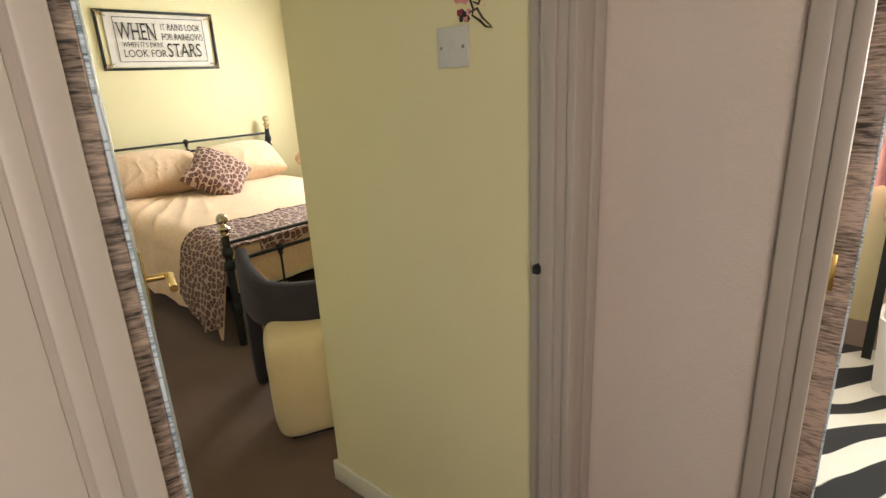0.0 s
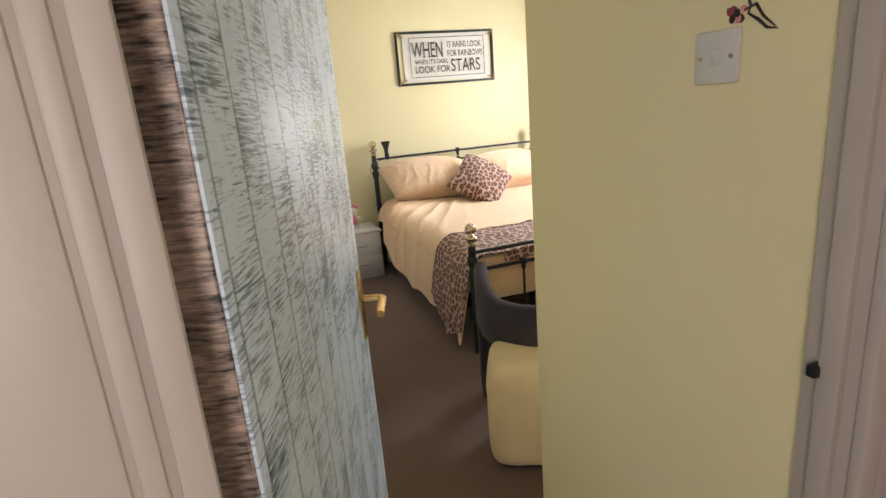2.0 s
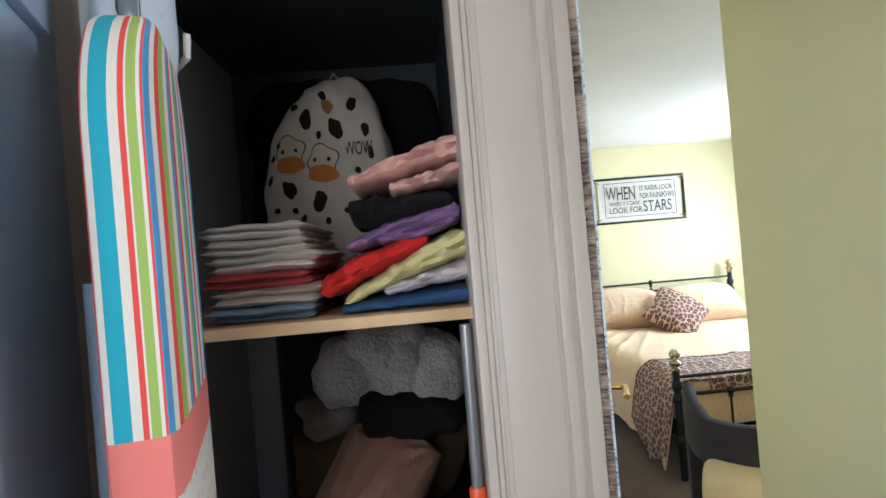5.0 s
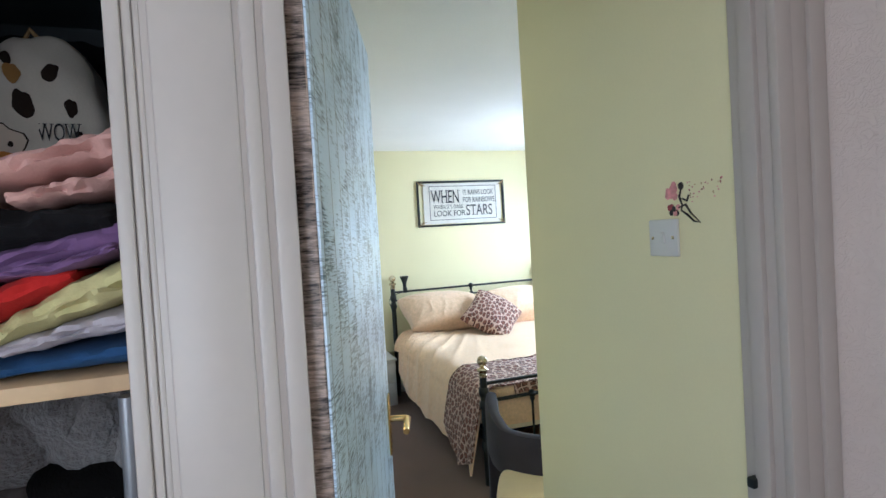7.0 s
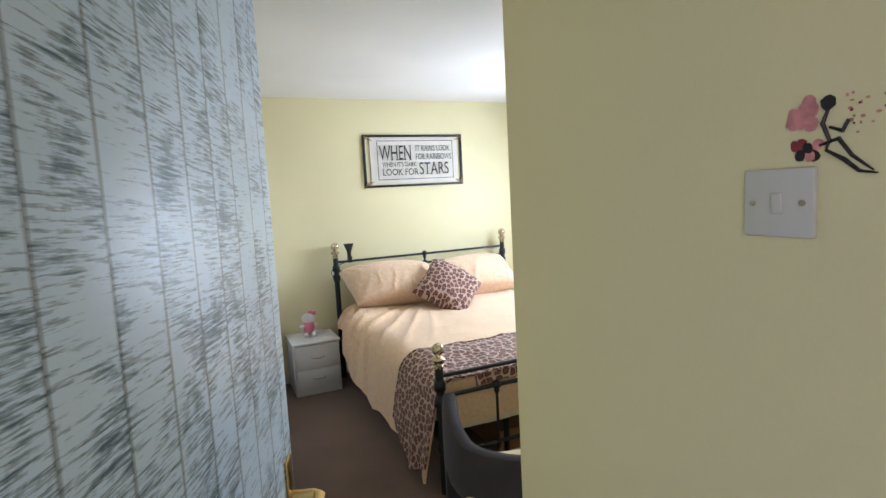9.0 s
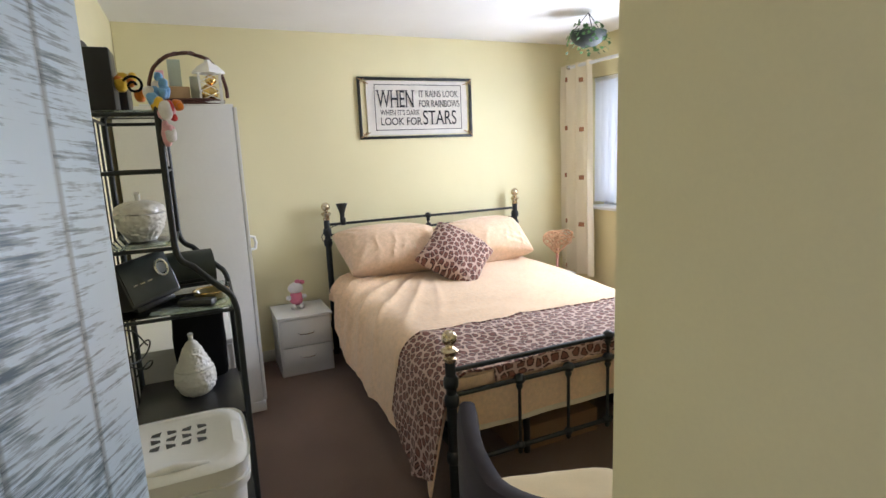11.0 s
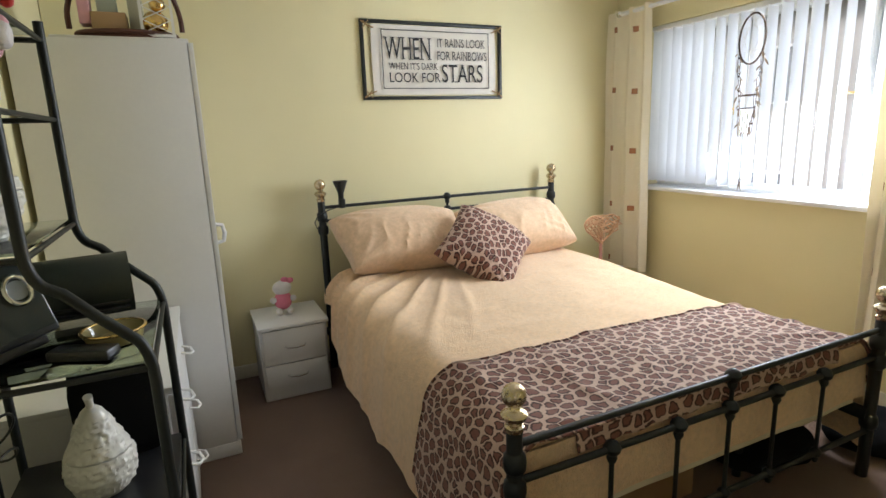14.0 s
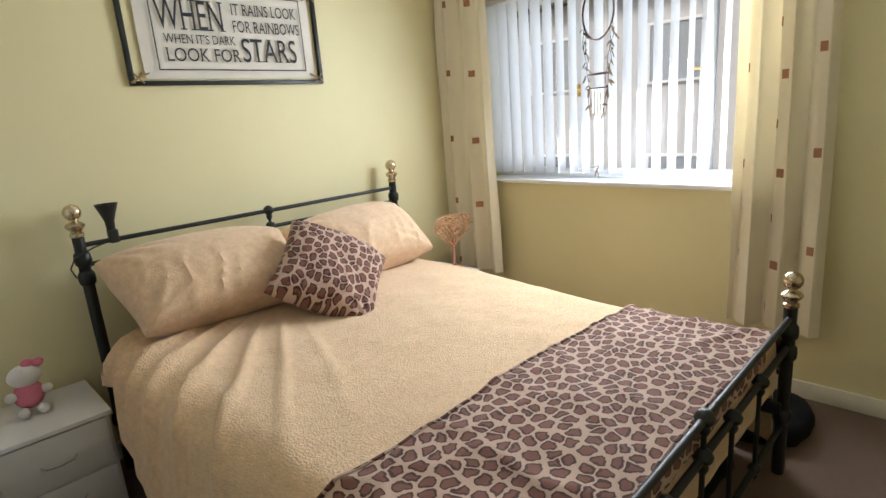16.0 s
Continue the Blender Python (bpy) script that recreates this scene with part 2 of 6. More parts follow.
def sheer(name, colour, amount):
    """Thin cloth that lets light through."""
    m, n, k, b = nodes_of(name)
    weave = noise_tex(n, k, coords(n, k), 300, 2)
    b.inputs["Base Color"].default_value, b.inputs["Roughness"].default_value = (*colour, 1), 0.85
    bumped(n, k, b, weave, 0.15, 0.0006)
    tr, mx = n.new("ShaderNodeBsdfTranslucent"), n.new("ShaderNodeMixShader")
    k.new(ramp(n, k, weave, [(0.2, tuple(c * 0.92 for c in colour)), (0.8, colour)]), tr.inputs["Color"])
    mx.inputs[0].default_value = amount
    k.new(b.outputs[0], mx.inputs[1])
    k.new(tr.outputs[0], mx.inputs[2])
    k.new(mx.outputs[0], n["Material Output"].inputs["Surface"])
    return m


def glass_material(name, tint=(1, 1, 1), rough=0.0):
    m, n, k, b = nodes_of(name)
    b.inputs["Base Color"].default_value, b.inputs["Roughness"].default_value = (*tint, 1), rough
    b.inputs["Transmission Weight"].default_value, b.inputs["IOR"].default_value = 1.0, 1.45
    return m


CARPET, EMBOSSED, ZEBRA = carpet_material(), embossed_material(), zebra_material()
DOOR_FACE = shabby_material("whitewashed_plank_paper", (0.72, 0.85, 0.99), (0.070, 0.135, 0.205))
DOOR_EDGE = shabby_material("worn_brown_plank_paper", (0.60, 0.46, 0.39), (0.035, 0.026, 0.024), False)
LEOPARD = leopard_material("leopard_plush_throw", "draped")
LEOPARD_EDGE = leopard_material("leopard_plush_edge", "hanging")
LEOPARD_CUSHION = leopard_material("leopard_plush_cushion", "flat", 23.0)
BLIND = sheer("white_blind_fabric", (0.86, 0.88, 0.92), 0.5)
DRAPE = sheer("cream_curtain_cloth", (0.93, 0.86, 0.69), 0.27)
GLASS = glass_material("clear_glass")


# ---- building helpers ----
def thing(name, at, label, category, group="", kind=""):
    """An Empty at a thing's base; its parts are built in world coordinates."""
    ob = new(name)
    ob.empty_display_size = 0.05
    ob.location = at
    return tagged(ob, label, category, group, kind)


def base_of(ob):
    m = Matrix.Translation(ob.location)
    return base_of(ob.parent) @ m if ob.parent else m


def part(name, bm, material, parent=None, label="", smooth=True):
    me = bpy.data.meshes.new(name)
    bm.normal_update()
    bm.to_mesh(me)
    bm.free()
    me.materials.append(material)
    if smooth:
        me.shade_smooth()
        me.set_sharp_from_angle(angle=radians(38))
    ob = new(name, me)
    if parent:
        ob.parent = parent
        ob.matrix_parent_inverse = Matrix.Identity(4) if parent.type == "MESH" else Matrix.Translation(parent.location).inverted()
    if label:
        ob["label"] = label
    return ob


def add_box(bm, lo, hi, bevel=0.0, m=None):
    got = bmesh.ops.create_cube(bm, size=1.0)["verts"]
    size, mid = [h - l for l, h in zip(lo, hi)], [(h + l) / 2 for l, h in zip(lo, hi)]
    for v in got:
        v.co = Vector([c * s + p for c, s, p in zip(v.co, size, mid)])
    if bevel:
        edges = {e for v in got for e in v.link_edges}
        got = bmesh.ops.bevel(bm, geom=list(edges), offset=bevel, segments=2, affect="EDGES", profile=0.5)["verts"]
        got = list({v for v in got})
    if m:
        for v in {w for g in got for f in g.link_faces for w in f.verts}:
            v.co = m @ v.co
    return bm


def box(lo, hi, bevel=0.0, m=None):
    return add_box(bmesh.new(), lo, hi, bevel, m)


def add_tube(bm, points, radius, sides=10, closed=False):
    """A round bar along points."""
    pts = [Vector(p) for p in points]
    rings, last = [], None
    for i, p in enumerate(pts):
        a, b = pts[i - 1] if (i or closed) else p, pts[(i + 1) % len(pts)] if (i < len(pts) - 1 or closed) else p
        d = (b - a).normalized()
        up = last if last else (Vector((0, 0, 1)) if abs(d.z) < 0.9 else Vector((1, 0, 0)))
        s = d.cross(up).normalized()
        last = s.cross(d).normalized()
        r = radius[i] if isinstance(radius, (list, tuple)) else radius
        rings.append([bm.verts.new(p + r * (math.cos(q) * s + math.sin(q) * last)) for q in (2 * math.pi * j / sides for j in range(sides))])
    for i in range(len(rings) - (0 if closed else 1)):
        a, b = rings[i], rings[(i + 1) % len(rings)]
        for j in range(sides):
            bm.faces.new((a[j], a[(j + 1) % sides], b[(j + 1) % sides], b[j]))
    if not closed:
        bm.faces.new(rings[0][::-1])
        bm.faces.new(rings[-1])
    return bm


def tube(points, radius, sides=10, closed=False):
    return add_tube(bmesh.new(), points, radius, sides, closed)


def add_lathe(bm, at, profile, sides=24, wobble=0.0):
    """A turned shape: profile holds (radius, height) from the bottom up."""
    rings = []
    for r, h in profile:
        ring = []
        for j in range(sides):
            q = 2 * math.pi * j / sides
            c = Vector((math.cos(q), math.sin(q), h * 14))
            rr = max(r, 0.0004) * (1 + wobble * noise.noise(Vector((c.x * 2.2, c.y * 2.2, c.z))))
            ring.append(bm.verts.new((at[0] + rr * math.cos(q), at[1] + rr * math.sin(q), at[2] + h)))
        rings.append(ring)
    for a, b in zip(rings, rings[1:]):
        for j in range(sides):
            bm.faces.new((a[j], a[(j + 1) % sides], b[(j + 1) % sides], b[j]))
    bm.faces.new(rings[0][::-1])
    bm.faces.new(rings[-1])
    return bm


def lathe(at, profile, sides=24, wobble=0.0):
    return add_lathe(bmesh.new(), at, profile, sides, wobble)


def sheet(us, vs, fn, thick=0.0):
    """A grid of points fn(u, v); with a thickness it is closed into a slab."""
    bm = bmesh.new()
    grid = [[bm.verts.new(fn(u, v)) for v in vs] for u in us]
    for a, b in zip(grid, grid[1:]):
        for j in range(len(vs) - 1):
            bm.faces.new((a[j], b[j], b[j + 1], a[j + 1]))
    if thick:
        bm.normal_update()
        back = [[bm.verts.new(v.co - v.normal * thick) for v in row] for row in grid]
        nu, nv = len(us), len(vs)
        for i in range(nu - 1):
            for j in range(nv - 1):
                bm.faces.new((back[i][j], back[i][j + 1], back[i + 1][j + 1], back[i + 1][j]))
        rim = [(i, 0) for i in range(nu)] + [(nu - 1, j) for j in range(1, nv)] + [(i, nv - 1) for i in range(nu - 2, -1, -1)] + [(0, j) for j in range(nv - 2, 0, -1)]
        for (a, b), (c, d) in zip(rim, rim[1:] + rim[:1]):
            bm.faces.new((grid[a][b], back[a][b], back[c][d], grid[c][d]))
        bmesh.ops.recalc_face_normals(bm, faces=bm.faces[:])
    return bm


def steps(a, b, n):
    return [a + (b - a) * i / n for i in range(n + 1)]


def cushion(w, h, t, m, crease=0.004, seed=0.0, n=26, taper=0.0, full=0.33):
    """A stuffed pillow of width w, height h and thickness t with drawn-out corners and creases that run in from its seams, posed by m."""
    bm = bmesh.new()
    for side in (1, -1):
        def at(u, v):
            e = max(0.0, (1 - u ** 2) * (1 - v ** 2)) ** full
            x = u * w / 2 * (1 - 0.07 * (1 - v * v))
            y = v * h / 2 * (1 + (0.20 * max(0.0, v) - 0.06) * (1 - u * u) ** 1.2)
            x *= 1 - taper * max(0.0, 0.4 - v) / 1.4
            low = max(0.0, 0.55 - v) / 1.55
            ridge = 1 - abs(math.sin((u * 2.2 - v * 0.4) * 4.5 + 3.0 * noise.noise(Vector((u * 1.8, v * 1.2, seed + 4)))))
            fold = crease * 1.7 * ridge ** 3 * low ** 0.7 * (0.8 + noise.noise(Vector((u * 1.7 + 9, v, seed))))
            fold += crease * 0.35 * noise.noise(Vector((u * 5 + seed, v * 2.2 + seed, side))) + crease * 0.9 * noise.noise(Vector((u * 1.6 + v * 1.2, seed, side)))
            for cu in (-1, 1):
                for cv in (-1, 1):
                    r = math.hypot(u - cu, v - cv)
                    a = math.atan2(v - cv, u - cu)
                    fold += crease * 0.55 * math.sin(a * 15 + seed * cu + cv) * max(0.0, 1 - abs(r - 0.45) / 0.45)
            return m @ Vector((x, y, side * (t / 2 * e) + fold * e ** 0.6))
        us = [math.sin(q * math.pi / 2) for q in steps(-1, 1, n)]
        grid = [[bm.verts.new(at(u, v)) for v in us] for u in us]
        for a, b in zip(grid, grid[1:]):
            for j in range(n):
                bm.faces.new((a[j], b[j], b[j + 1], a[j + 1]) if side > 0 else (a[j], a[j + 1], b[j + 1], b[j]))
    bmesh.ops.remove_doubles(bm, verts=bm.verts[:], dist=0.0006)
    return bm


def lettering(body, y0, y1, z0, z1, x, material, parent, name="lettering"):
    """Words on a wall that faces +x, filling a box."""
    cu = bpy.data.curves.new(name, "FONT")
    cu.body, cu.extrude = body, 0.0
    ob = new(name, cu)
    me = bpy.data.meshes.new_from_object(ob.evaluated_get(bpy.context.evaluated_depsgraph_get()))
    bpy.data.objects.remove(ob)
    xs, ys = [v.co.x for v in me.vertices], [v.co.y for v in me.vertices]
    for v in me.vertices:
        v.co = Vector((x, y0 + (v.co.x - min(xs)) / (max(xs) - min(xs)) * (y1 - y0), z0 + (v.co.y - min(ys)) / (max(ys) - min(ys)) * (z1 - z0)))
    # serifs: a thin bar across each flat stem end at the foot and the head of the letters
    tall, bars = z1 - z0, bmesh.new()
    bars.from_mesh(me)
    for low in (True, False):
        levels = collections.Counter(round((v.co.z - z0) / tall, 3) for v in me.vertices if ((v.co.z - z0) / tall < 0.12 if low else (v.co.z - z0) / tall > 0.88))
        level = levels.most_common(1)[0][0]
        ends = sorted(v.co.y for v in me.vertices if abs((v.co.z - z0) / tall - level) < 0.002)
        for a, b in zip(ends, ends[1:]):
            if 0.02 * tall < b - a < 0.26 * tall:
                za = z0 + level * tall
                add_box(bars, (x, a - 0.065 * tall, za if low else za - 0.042 * tall), (x + 0.0003, b + 0.065 * tall, za + 0.042 * tall if low else za))
    bars.to_mesh(me)
    bars.free()
    me.materials.clear()
    me.materials.append(material)
    ob = new(name, me)
    ob.parent = parent
    ob.matrix_parent_inverse = Matrix.Identity(4) if parent.type == "MESH" else Matrix.Translation(parent.location).inverted()
    return ob


def structure(name, bm, material, label, category="wall", smooth=False):
    return tagged(part(name, bm, material, smooth=smooth), label, category, kind="structure")


# ---- the large structure ----
H = 2.41
structure("floor", box((-5.1, -1.7, -0.1), (1.4, 3.7, 0.0)), CARPET, "brown short-pile carpet over the whole floor", "floor")
structure("ceiling", box((-5.1, -1.7, H), (1.4, 3.7, H + 0.1)), CEILING, "plain white painted ceiling", "ceiling")
structure("wall_west", box((-5.1, 0.05, 0), (-5.0, 3.6, H)), YELLOW, "pale yellow painted wall behind the bed")
structure("wall_south", box((-5.1, -0.05, 0), (-0.56, 0.046, H)), YELLOW, "pale yellow painted wall beside the shelf rack")
bm = box((-5.1, 3.6, 0), (-4.68, 3.85, H))
add_box(bm, (-2.93, 3.6, 0), (-1.31, 3.85, H))
add_box(bm, (-4.68, 3.6, 0), (-2.93, 3.85, 0.97))
add_box(bm, (-4.68, 3.6, 2.08), (-2.93, 3.85, H))
structure("wall_north", bm, YELLOW, "pale yellow painted wall with a wide window opening")
structure("wall_nib", box((-1.41, 0.915, 0), (-0.56, 1.03, H)), YELLOW, "pale yellow painted wall beside the bedroom door")
structure("wall_east", box((-1.41, 1.03, 0), (-1.31, 3.6, H)), YELLOW, "pale yellow painted wall of the bedroom")
# hall side of the bedroom wall: over the doors, and closing walls
bm = box((-0.56, -0.02, 2.13), (-0.47, 1.03, H))
add_box(bm, (-0.56, 0.914, 0), (-0.47, 1.03, 2.13))
structure("wall_hall_west", bm, EMBOSSED, "cream embossed wallpaper over the bedroom door")
bm = box((-0.47, 1.03, 0), (-0.11, 1.13, H))
add_box(bm, (0.76, 1.03, 0), (1.4, 1.13, H))
add_box(bm, (-0.11, 1.03, 2.06), (0.76, 1.13, H))
structure("wall_hall_north", bm, EMBOSSED, "cream embossed wallpaper with swirled relief")
# East wall's opening is added for the hall lamp; no window is known there.
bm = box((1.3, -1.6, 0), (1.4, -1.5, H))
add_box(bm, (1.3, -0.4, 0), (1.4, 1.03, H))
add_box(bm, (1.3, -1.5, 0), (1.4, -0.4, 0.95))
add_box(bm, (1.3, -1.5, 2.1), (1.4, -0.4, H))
structure("wall_hall_east", bm, EMBOSSED, "cream embossed wallpaper round an added unseen opening")
structure("wall_hall_south", box((-0.5, -1.7, 0), (1.4, -1.6, H)), EMBOSSED, "cream embossed wallpaper")
structure("wall_cupboard_front", box((-0.56, -1.6, 0), (-0.47, -0.80, H)), EMBOSSED, "cream embossed wallpaper beside the cupboard")
bm = box((-1.55, -0.85, 0), (-1.45, -0.05, H))
structure("wall_cupboard_end", box((-1.45, -0.90, 0), (-0.56, -0.80, H)), PALE_GREY, "pale grey-blue painted end wall of the cupboard")
structure("wall_cupboard", bm, SHADED_PAINT, "grey-blue inner wall of the cupboard, darkened for shade")
# Top board added, with the shade above the shelf put into its colour.
structure("ceiling_cupboard", box((-1.45, -0.80, 2.16), (-0.56, -0.10, 2.20)), SHADED_PAINT, "added top of the cupboard, darkened for shade", "ceiling")
structure("wall_cupboard_side", box((-1.45, -0.10, 0), (-0.56, -0.052, H)), SHADED_PAINT, "grey-blue side of the cupboard, darkened for shade")
structure("wall_cupboard_head", box((-0.56, -0.80, 2.13), (-0.47, -0.02, H)), EMBOSSED, "cream embossed wallpaper over the cupboard")


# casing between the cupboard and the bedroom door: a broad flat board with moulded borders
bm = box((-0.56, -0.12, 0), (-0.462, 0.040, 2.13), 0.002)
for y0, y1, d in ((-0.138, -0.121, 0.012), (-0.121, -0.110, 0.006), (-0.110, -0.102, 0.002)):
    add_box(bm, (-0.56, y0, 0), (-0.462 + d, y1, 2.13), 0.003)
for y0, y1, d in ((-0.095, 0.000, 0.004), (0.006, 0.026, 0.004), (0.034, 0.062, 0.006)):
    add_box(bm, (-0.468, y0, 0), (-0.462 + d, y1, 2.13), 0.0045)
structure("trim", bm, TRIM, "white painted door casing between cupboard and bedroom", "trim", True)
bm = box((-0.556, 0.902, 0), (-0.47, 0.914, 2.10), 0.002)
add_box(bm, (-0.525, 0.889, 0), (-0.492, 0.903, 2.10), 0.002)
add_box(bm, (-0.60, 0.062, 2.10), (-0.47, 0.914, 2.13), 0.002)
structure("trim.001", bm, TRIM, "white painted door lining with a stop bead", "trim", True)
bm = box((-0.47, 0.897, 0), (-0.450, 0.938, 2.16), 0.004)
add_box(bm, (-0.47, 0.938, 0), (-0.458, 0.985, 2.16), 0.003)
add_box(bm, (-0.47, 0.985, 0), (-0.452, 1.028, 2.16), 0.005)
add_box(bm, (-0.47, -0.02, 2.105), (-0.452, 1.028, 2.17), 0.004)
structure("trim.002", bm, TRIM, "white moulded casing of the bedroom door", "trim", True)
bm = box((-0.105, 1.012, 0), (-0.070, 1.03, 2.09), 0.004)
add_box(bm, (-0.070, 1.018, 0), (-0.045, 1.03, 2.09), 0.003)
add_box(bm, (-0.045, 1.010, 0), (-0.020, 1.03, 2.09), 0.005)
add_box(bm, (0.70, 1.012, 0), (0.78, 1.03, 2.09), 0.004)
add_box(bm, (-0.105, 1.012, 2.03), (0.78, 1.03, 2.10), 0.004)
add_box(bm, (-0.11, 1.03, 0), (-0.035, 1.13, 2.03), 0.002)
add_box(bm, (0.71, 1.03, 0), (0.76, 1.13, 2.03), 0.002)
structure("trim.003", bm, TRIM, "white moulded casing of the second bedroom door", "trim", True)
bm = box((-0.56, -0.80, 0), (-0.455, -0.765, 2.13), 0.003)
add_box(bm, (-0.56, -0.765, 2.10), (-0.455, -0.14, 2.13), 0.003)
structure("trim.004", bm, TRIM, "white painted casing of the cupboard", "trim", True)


def skirting(name, lo, hi, label="cream painted skirting board"):
    return structure(name, box(lo, hi, 0.006), SKIRT, label, "baseboard", True)


skirting("baseboard", (-5.0, 0.68, 0), (-4.985, 3.6, 0.085))
skirting("baseboard.001", (-4.985, 3.585, 0), (-1.41, 3.6, 0.085))
skirting("baseboard.002", (-1.428, 0.900, 0), (-0.56, 0.915, 0.085))
skirting("baseboard.003", (-1.425, 0.915, 0), (-1.41, 3.585, 0.085))
skirting("baseboard.004", (-4.985, 0.05, 0), (-0.65, 0.065, 0.085))

# second bedroom beyond the landing
structure("wall_room_two", box((-1.31, 3.6, 0), (1.5, 3.7, 0.9)), YELLOW, "plain wall under the second bedroom window")
structure("wall_room_two_east", box((1.4, 1.03, 0), (1.5, 3.7, H)), YELLOW, "plain wall of the second bedroom")
structure("wall_room_two_top", box((-1.31, 3.6, 2.1), (1.5, 3.7, H)), YELLOW, "plain wall over the second bedroom window")
structure("wall_room_two_side", box((-1.31, 3.6, 0.9), (-0.6, 3.7, 2.1)), YELLOW, "plain wall beside the second bedroom window")
structure("wall_room_two_west", box((-1.31, 1.13, 0), (-1.29, 3.6, H)), EMBOSSED, "papered wall of the second bedroom")
structure("wall_room_two_south", box((-1.29, 1.04, 0), (-0.47, 1.13, H)), EMBOSSED, "papered wall of the second bedroom")
opening_light(-0.6, 1.4, 3.55, 0.95, 2.05, 75, (0, -1, -0.1))
# Added lamp in the unseen east opening, to brighten the hall.
opening_light(-1.5, -0.4, 0.0, 0.95, 2.1, 17, (-1, 0, 0), (1.0, 0.93, 0.86)).matrix_world = look((1.29, -0.95, 1.5), (0.29, -0.6, 1.5))

# ---- bedroom: door ----
HINGE, SWING = Vector((-0.506, 0.050, 0.0)), math.atan2(0.312, -0.950)
DOOR = Matrix.Translation(HINGE) @ Matrix.Rotation(SWING, 4, "Z")


def paper_door(name, m, width, label):
    """A flush door with paper on its faces and worn brown paper on its edges: x runs from the hinge, y is its thickness."""
    door = thing(name, m.translation, label, "door", kind="structure")
    part("leaf", box((0.002, -0.040, 0.008), (width, -0.002, 2.09), 0.003, m), DOOR_EDGE, door, "door leaf with worn brown paper edges")
    part("face_panel", box((0.004, -0.044, 0.010), (width - 0.004, -0.040, 2.088), 0.001, m), DOOR_FACE, door, "blue-grey whitewashed plank paper")
    part("face_panel", box((0.004, -0.002, 0.010), (width - 0.004, 0.002, 2.088), 0.001, m), DOOR_FACE, door, "blue-grey whitewashed plank paper")
    for z in (0.25, 1.02, 1.78):
        part("hinge", box((-0.006, -0.012, z), (0.012, 0.004, z + 0.075), 0.002, m), GOLD, door, "brass butt hinge")
    return door


bed_door = paper_door("door_1", DOOR, 0.865, "open flush door papered in blue-grey whitewashed planks")


def lever_handle(door, m, x, z, side):
    """Brass lever on a long plate; side is the door face's y."""
    s = -1 if side < 0 else 1
    plate = part("handle_plate", box((x - 0.020, min(side, side + s * 0.006), z - 0.10), (x + 0.020, max(side, side + s * 0.006), z + 0.07), 0.002, m), GOLD, door, "polished brass handle plate")
    bm = tube([m @ Vector((x, side, z)), m @ Vector((x, side + s * 0.045, z)), m @ Vector((x - 0.012, side + s * 0.055, z)), m @ Vector((x - 0.10, side + s * 0.055, z - 0.004))], [0.009, 0.009, 0.011, 0.009], 12)
    part("lever", bm, GOLD, plate)


lever_handle(bed_door, DOOR, 0.810, 1.03, -0.044)

# ---- bedroom: bed ----
BX0, BX1, BY0, BY1 = -4.89, -2.77, 1.288, 2.938
bed = thing("bed", ((BX0 + BX1) / 2, (BY0 + BY1) / 2, 0), "double bed with a black metal frame and brass ball finials", "bed")


def bed_post(x, y, top):
    post = part("post", tube([(x, y, 0.0), (x, y, top - 0.10)], 0.022, 16), BLACK, bed)
    ring = [(0.023, -0.10), (0.026, -0.095), (0.026, -0.085), (0.020, -0.080), (0.022, -0.072), (0.034, -0.060), (0.036, -0.052), (0.030, -0.044), (0.018, -0.038), (0.014, -0.032)]
    ball = [(0.033 * math.cos(a), 0.033 * math.sin(a)) for a in steps(-1.15, 1.55, 10)]
    part("finial", lathe((x, y, top), ring + ball, 24), BRASS, post, "aged brass ball finial")
    for z in (top - 0.19, top - 0.27, 0.24):
        part("collar", lathe((x, y, z), [(0.022, -0.03), (0.030, -0.02), (0.032, 0.0), (0.030, 0.02), (0.022, 0.03)], 16), BLACK, post)


for px, py, top in ((BX0, BY0, 1.147), (BX0, BY1, 1.147), (BX1, BY0, 0.765), (BX1, BY1, 0.765)):
    bed_post(px, py, top)


def bed_rail(x, z, r=0.011):
    part("rail", tube([(x, BY0, z), (x, BY1, z)], r, 12), BLACK, bed)


def casting(x, y, z, size=1.0):
    s = size
    part("casting", lathe((x, y, z), [(0.010 * s, -0.045 * s), (0.016 * s, -0.03 * s), (0.013 * s, -0.02 * s), (0.024 * s, -0.008 * s), (0.027 * s, 0.004 * s), (0.020 * s, 0.018 * s), (0.008 * s, 0.026 * s)], 14), BLACK, bed)


ymid = (BY0 + BY1) / 2
for z in (0.625, 0.515, 0.20):
    bed_rail(BX1, z)
for z in (1.012, 0.93, 0.30):
    bed_rail(BX0, z, 0.010)
for i, f in enumerate((0.20, 0.36, 0.5, 0.64, 0.80)):
    y = BY0 + f * (BY1 - BY0)
    top = 0.625 if i == 2 else 0.515
    part("spindle", tube([(BX1, y, 0.20), (BX1, y, top)], 0.0075, 8), BLACK, bed)
    casting(BX1, y, top)
    casting(BX1, y, 0.20, 0.8)
casting(BX1, ymid, 0.515)
for f in (0.20, 0.36, 0.5, 0.64, 0.80):
    y = BY0 + f * (BY1 - BY0)
    part("spindle", tube([(BX0, y, 0.30), (BX0, y, 1.012 if f == 0.5 else 0.93)], 0.0075, 8), BLACK, bed)
casting(BX0, ymid, 1.012)
casting(BX0, ymid, 0.93)
for y in (BY0 + 0.02, BY1 - 0.02):
    part("side_rail", box((BX0, y - 0.012, 0.25), (BX1, y + 0.012, 0.30), 0.003), BLACK, bed)
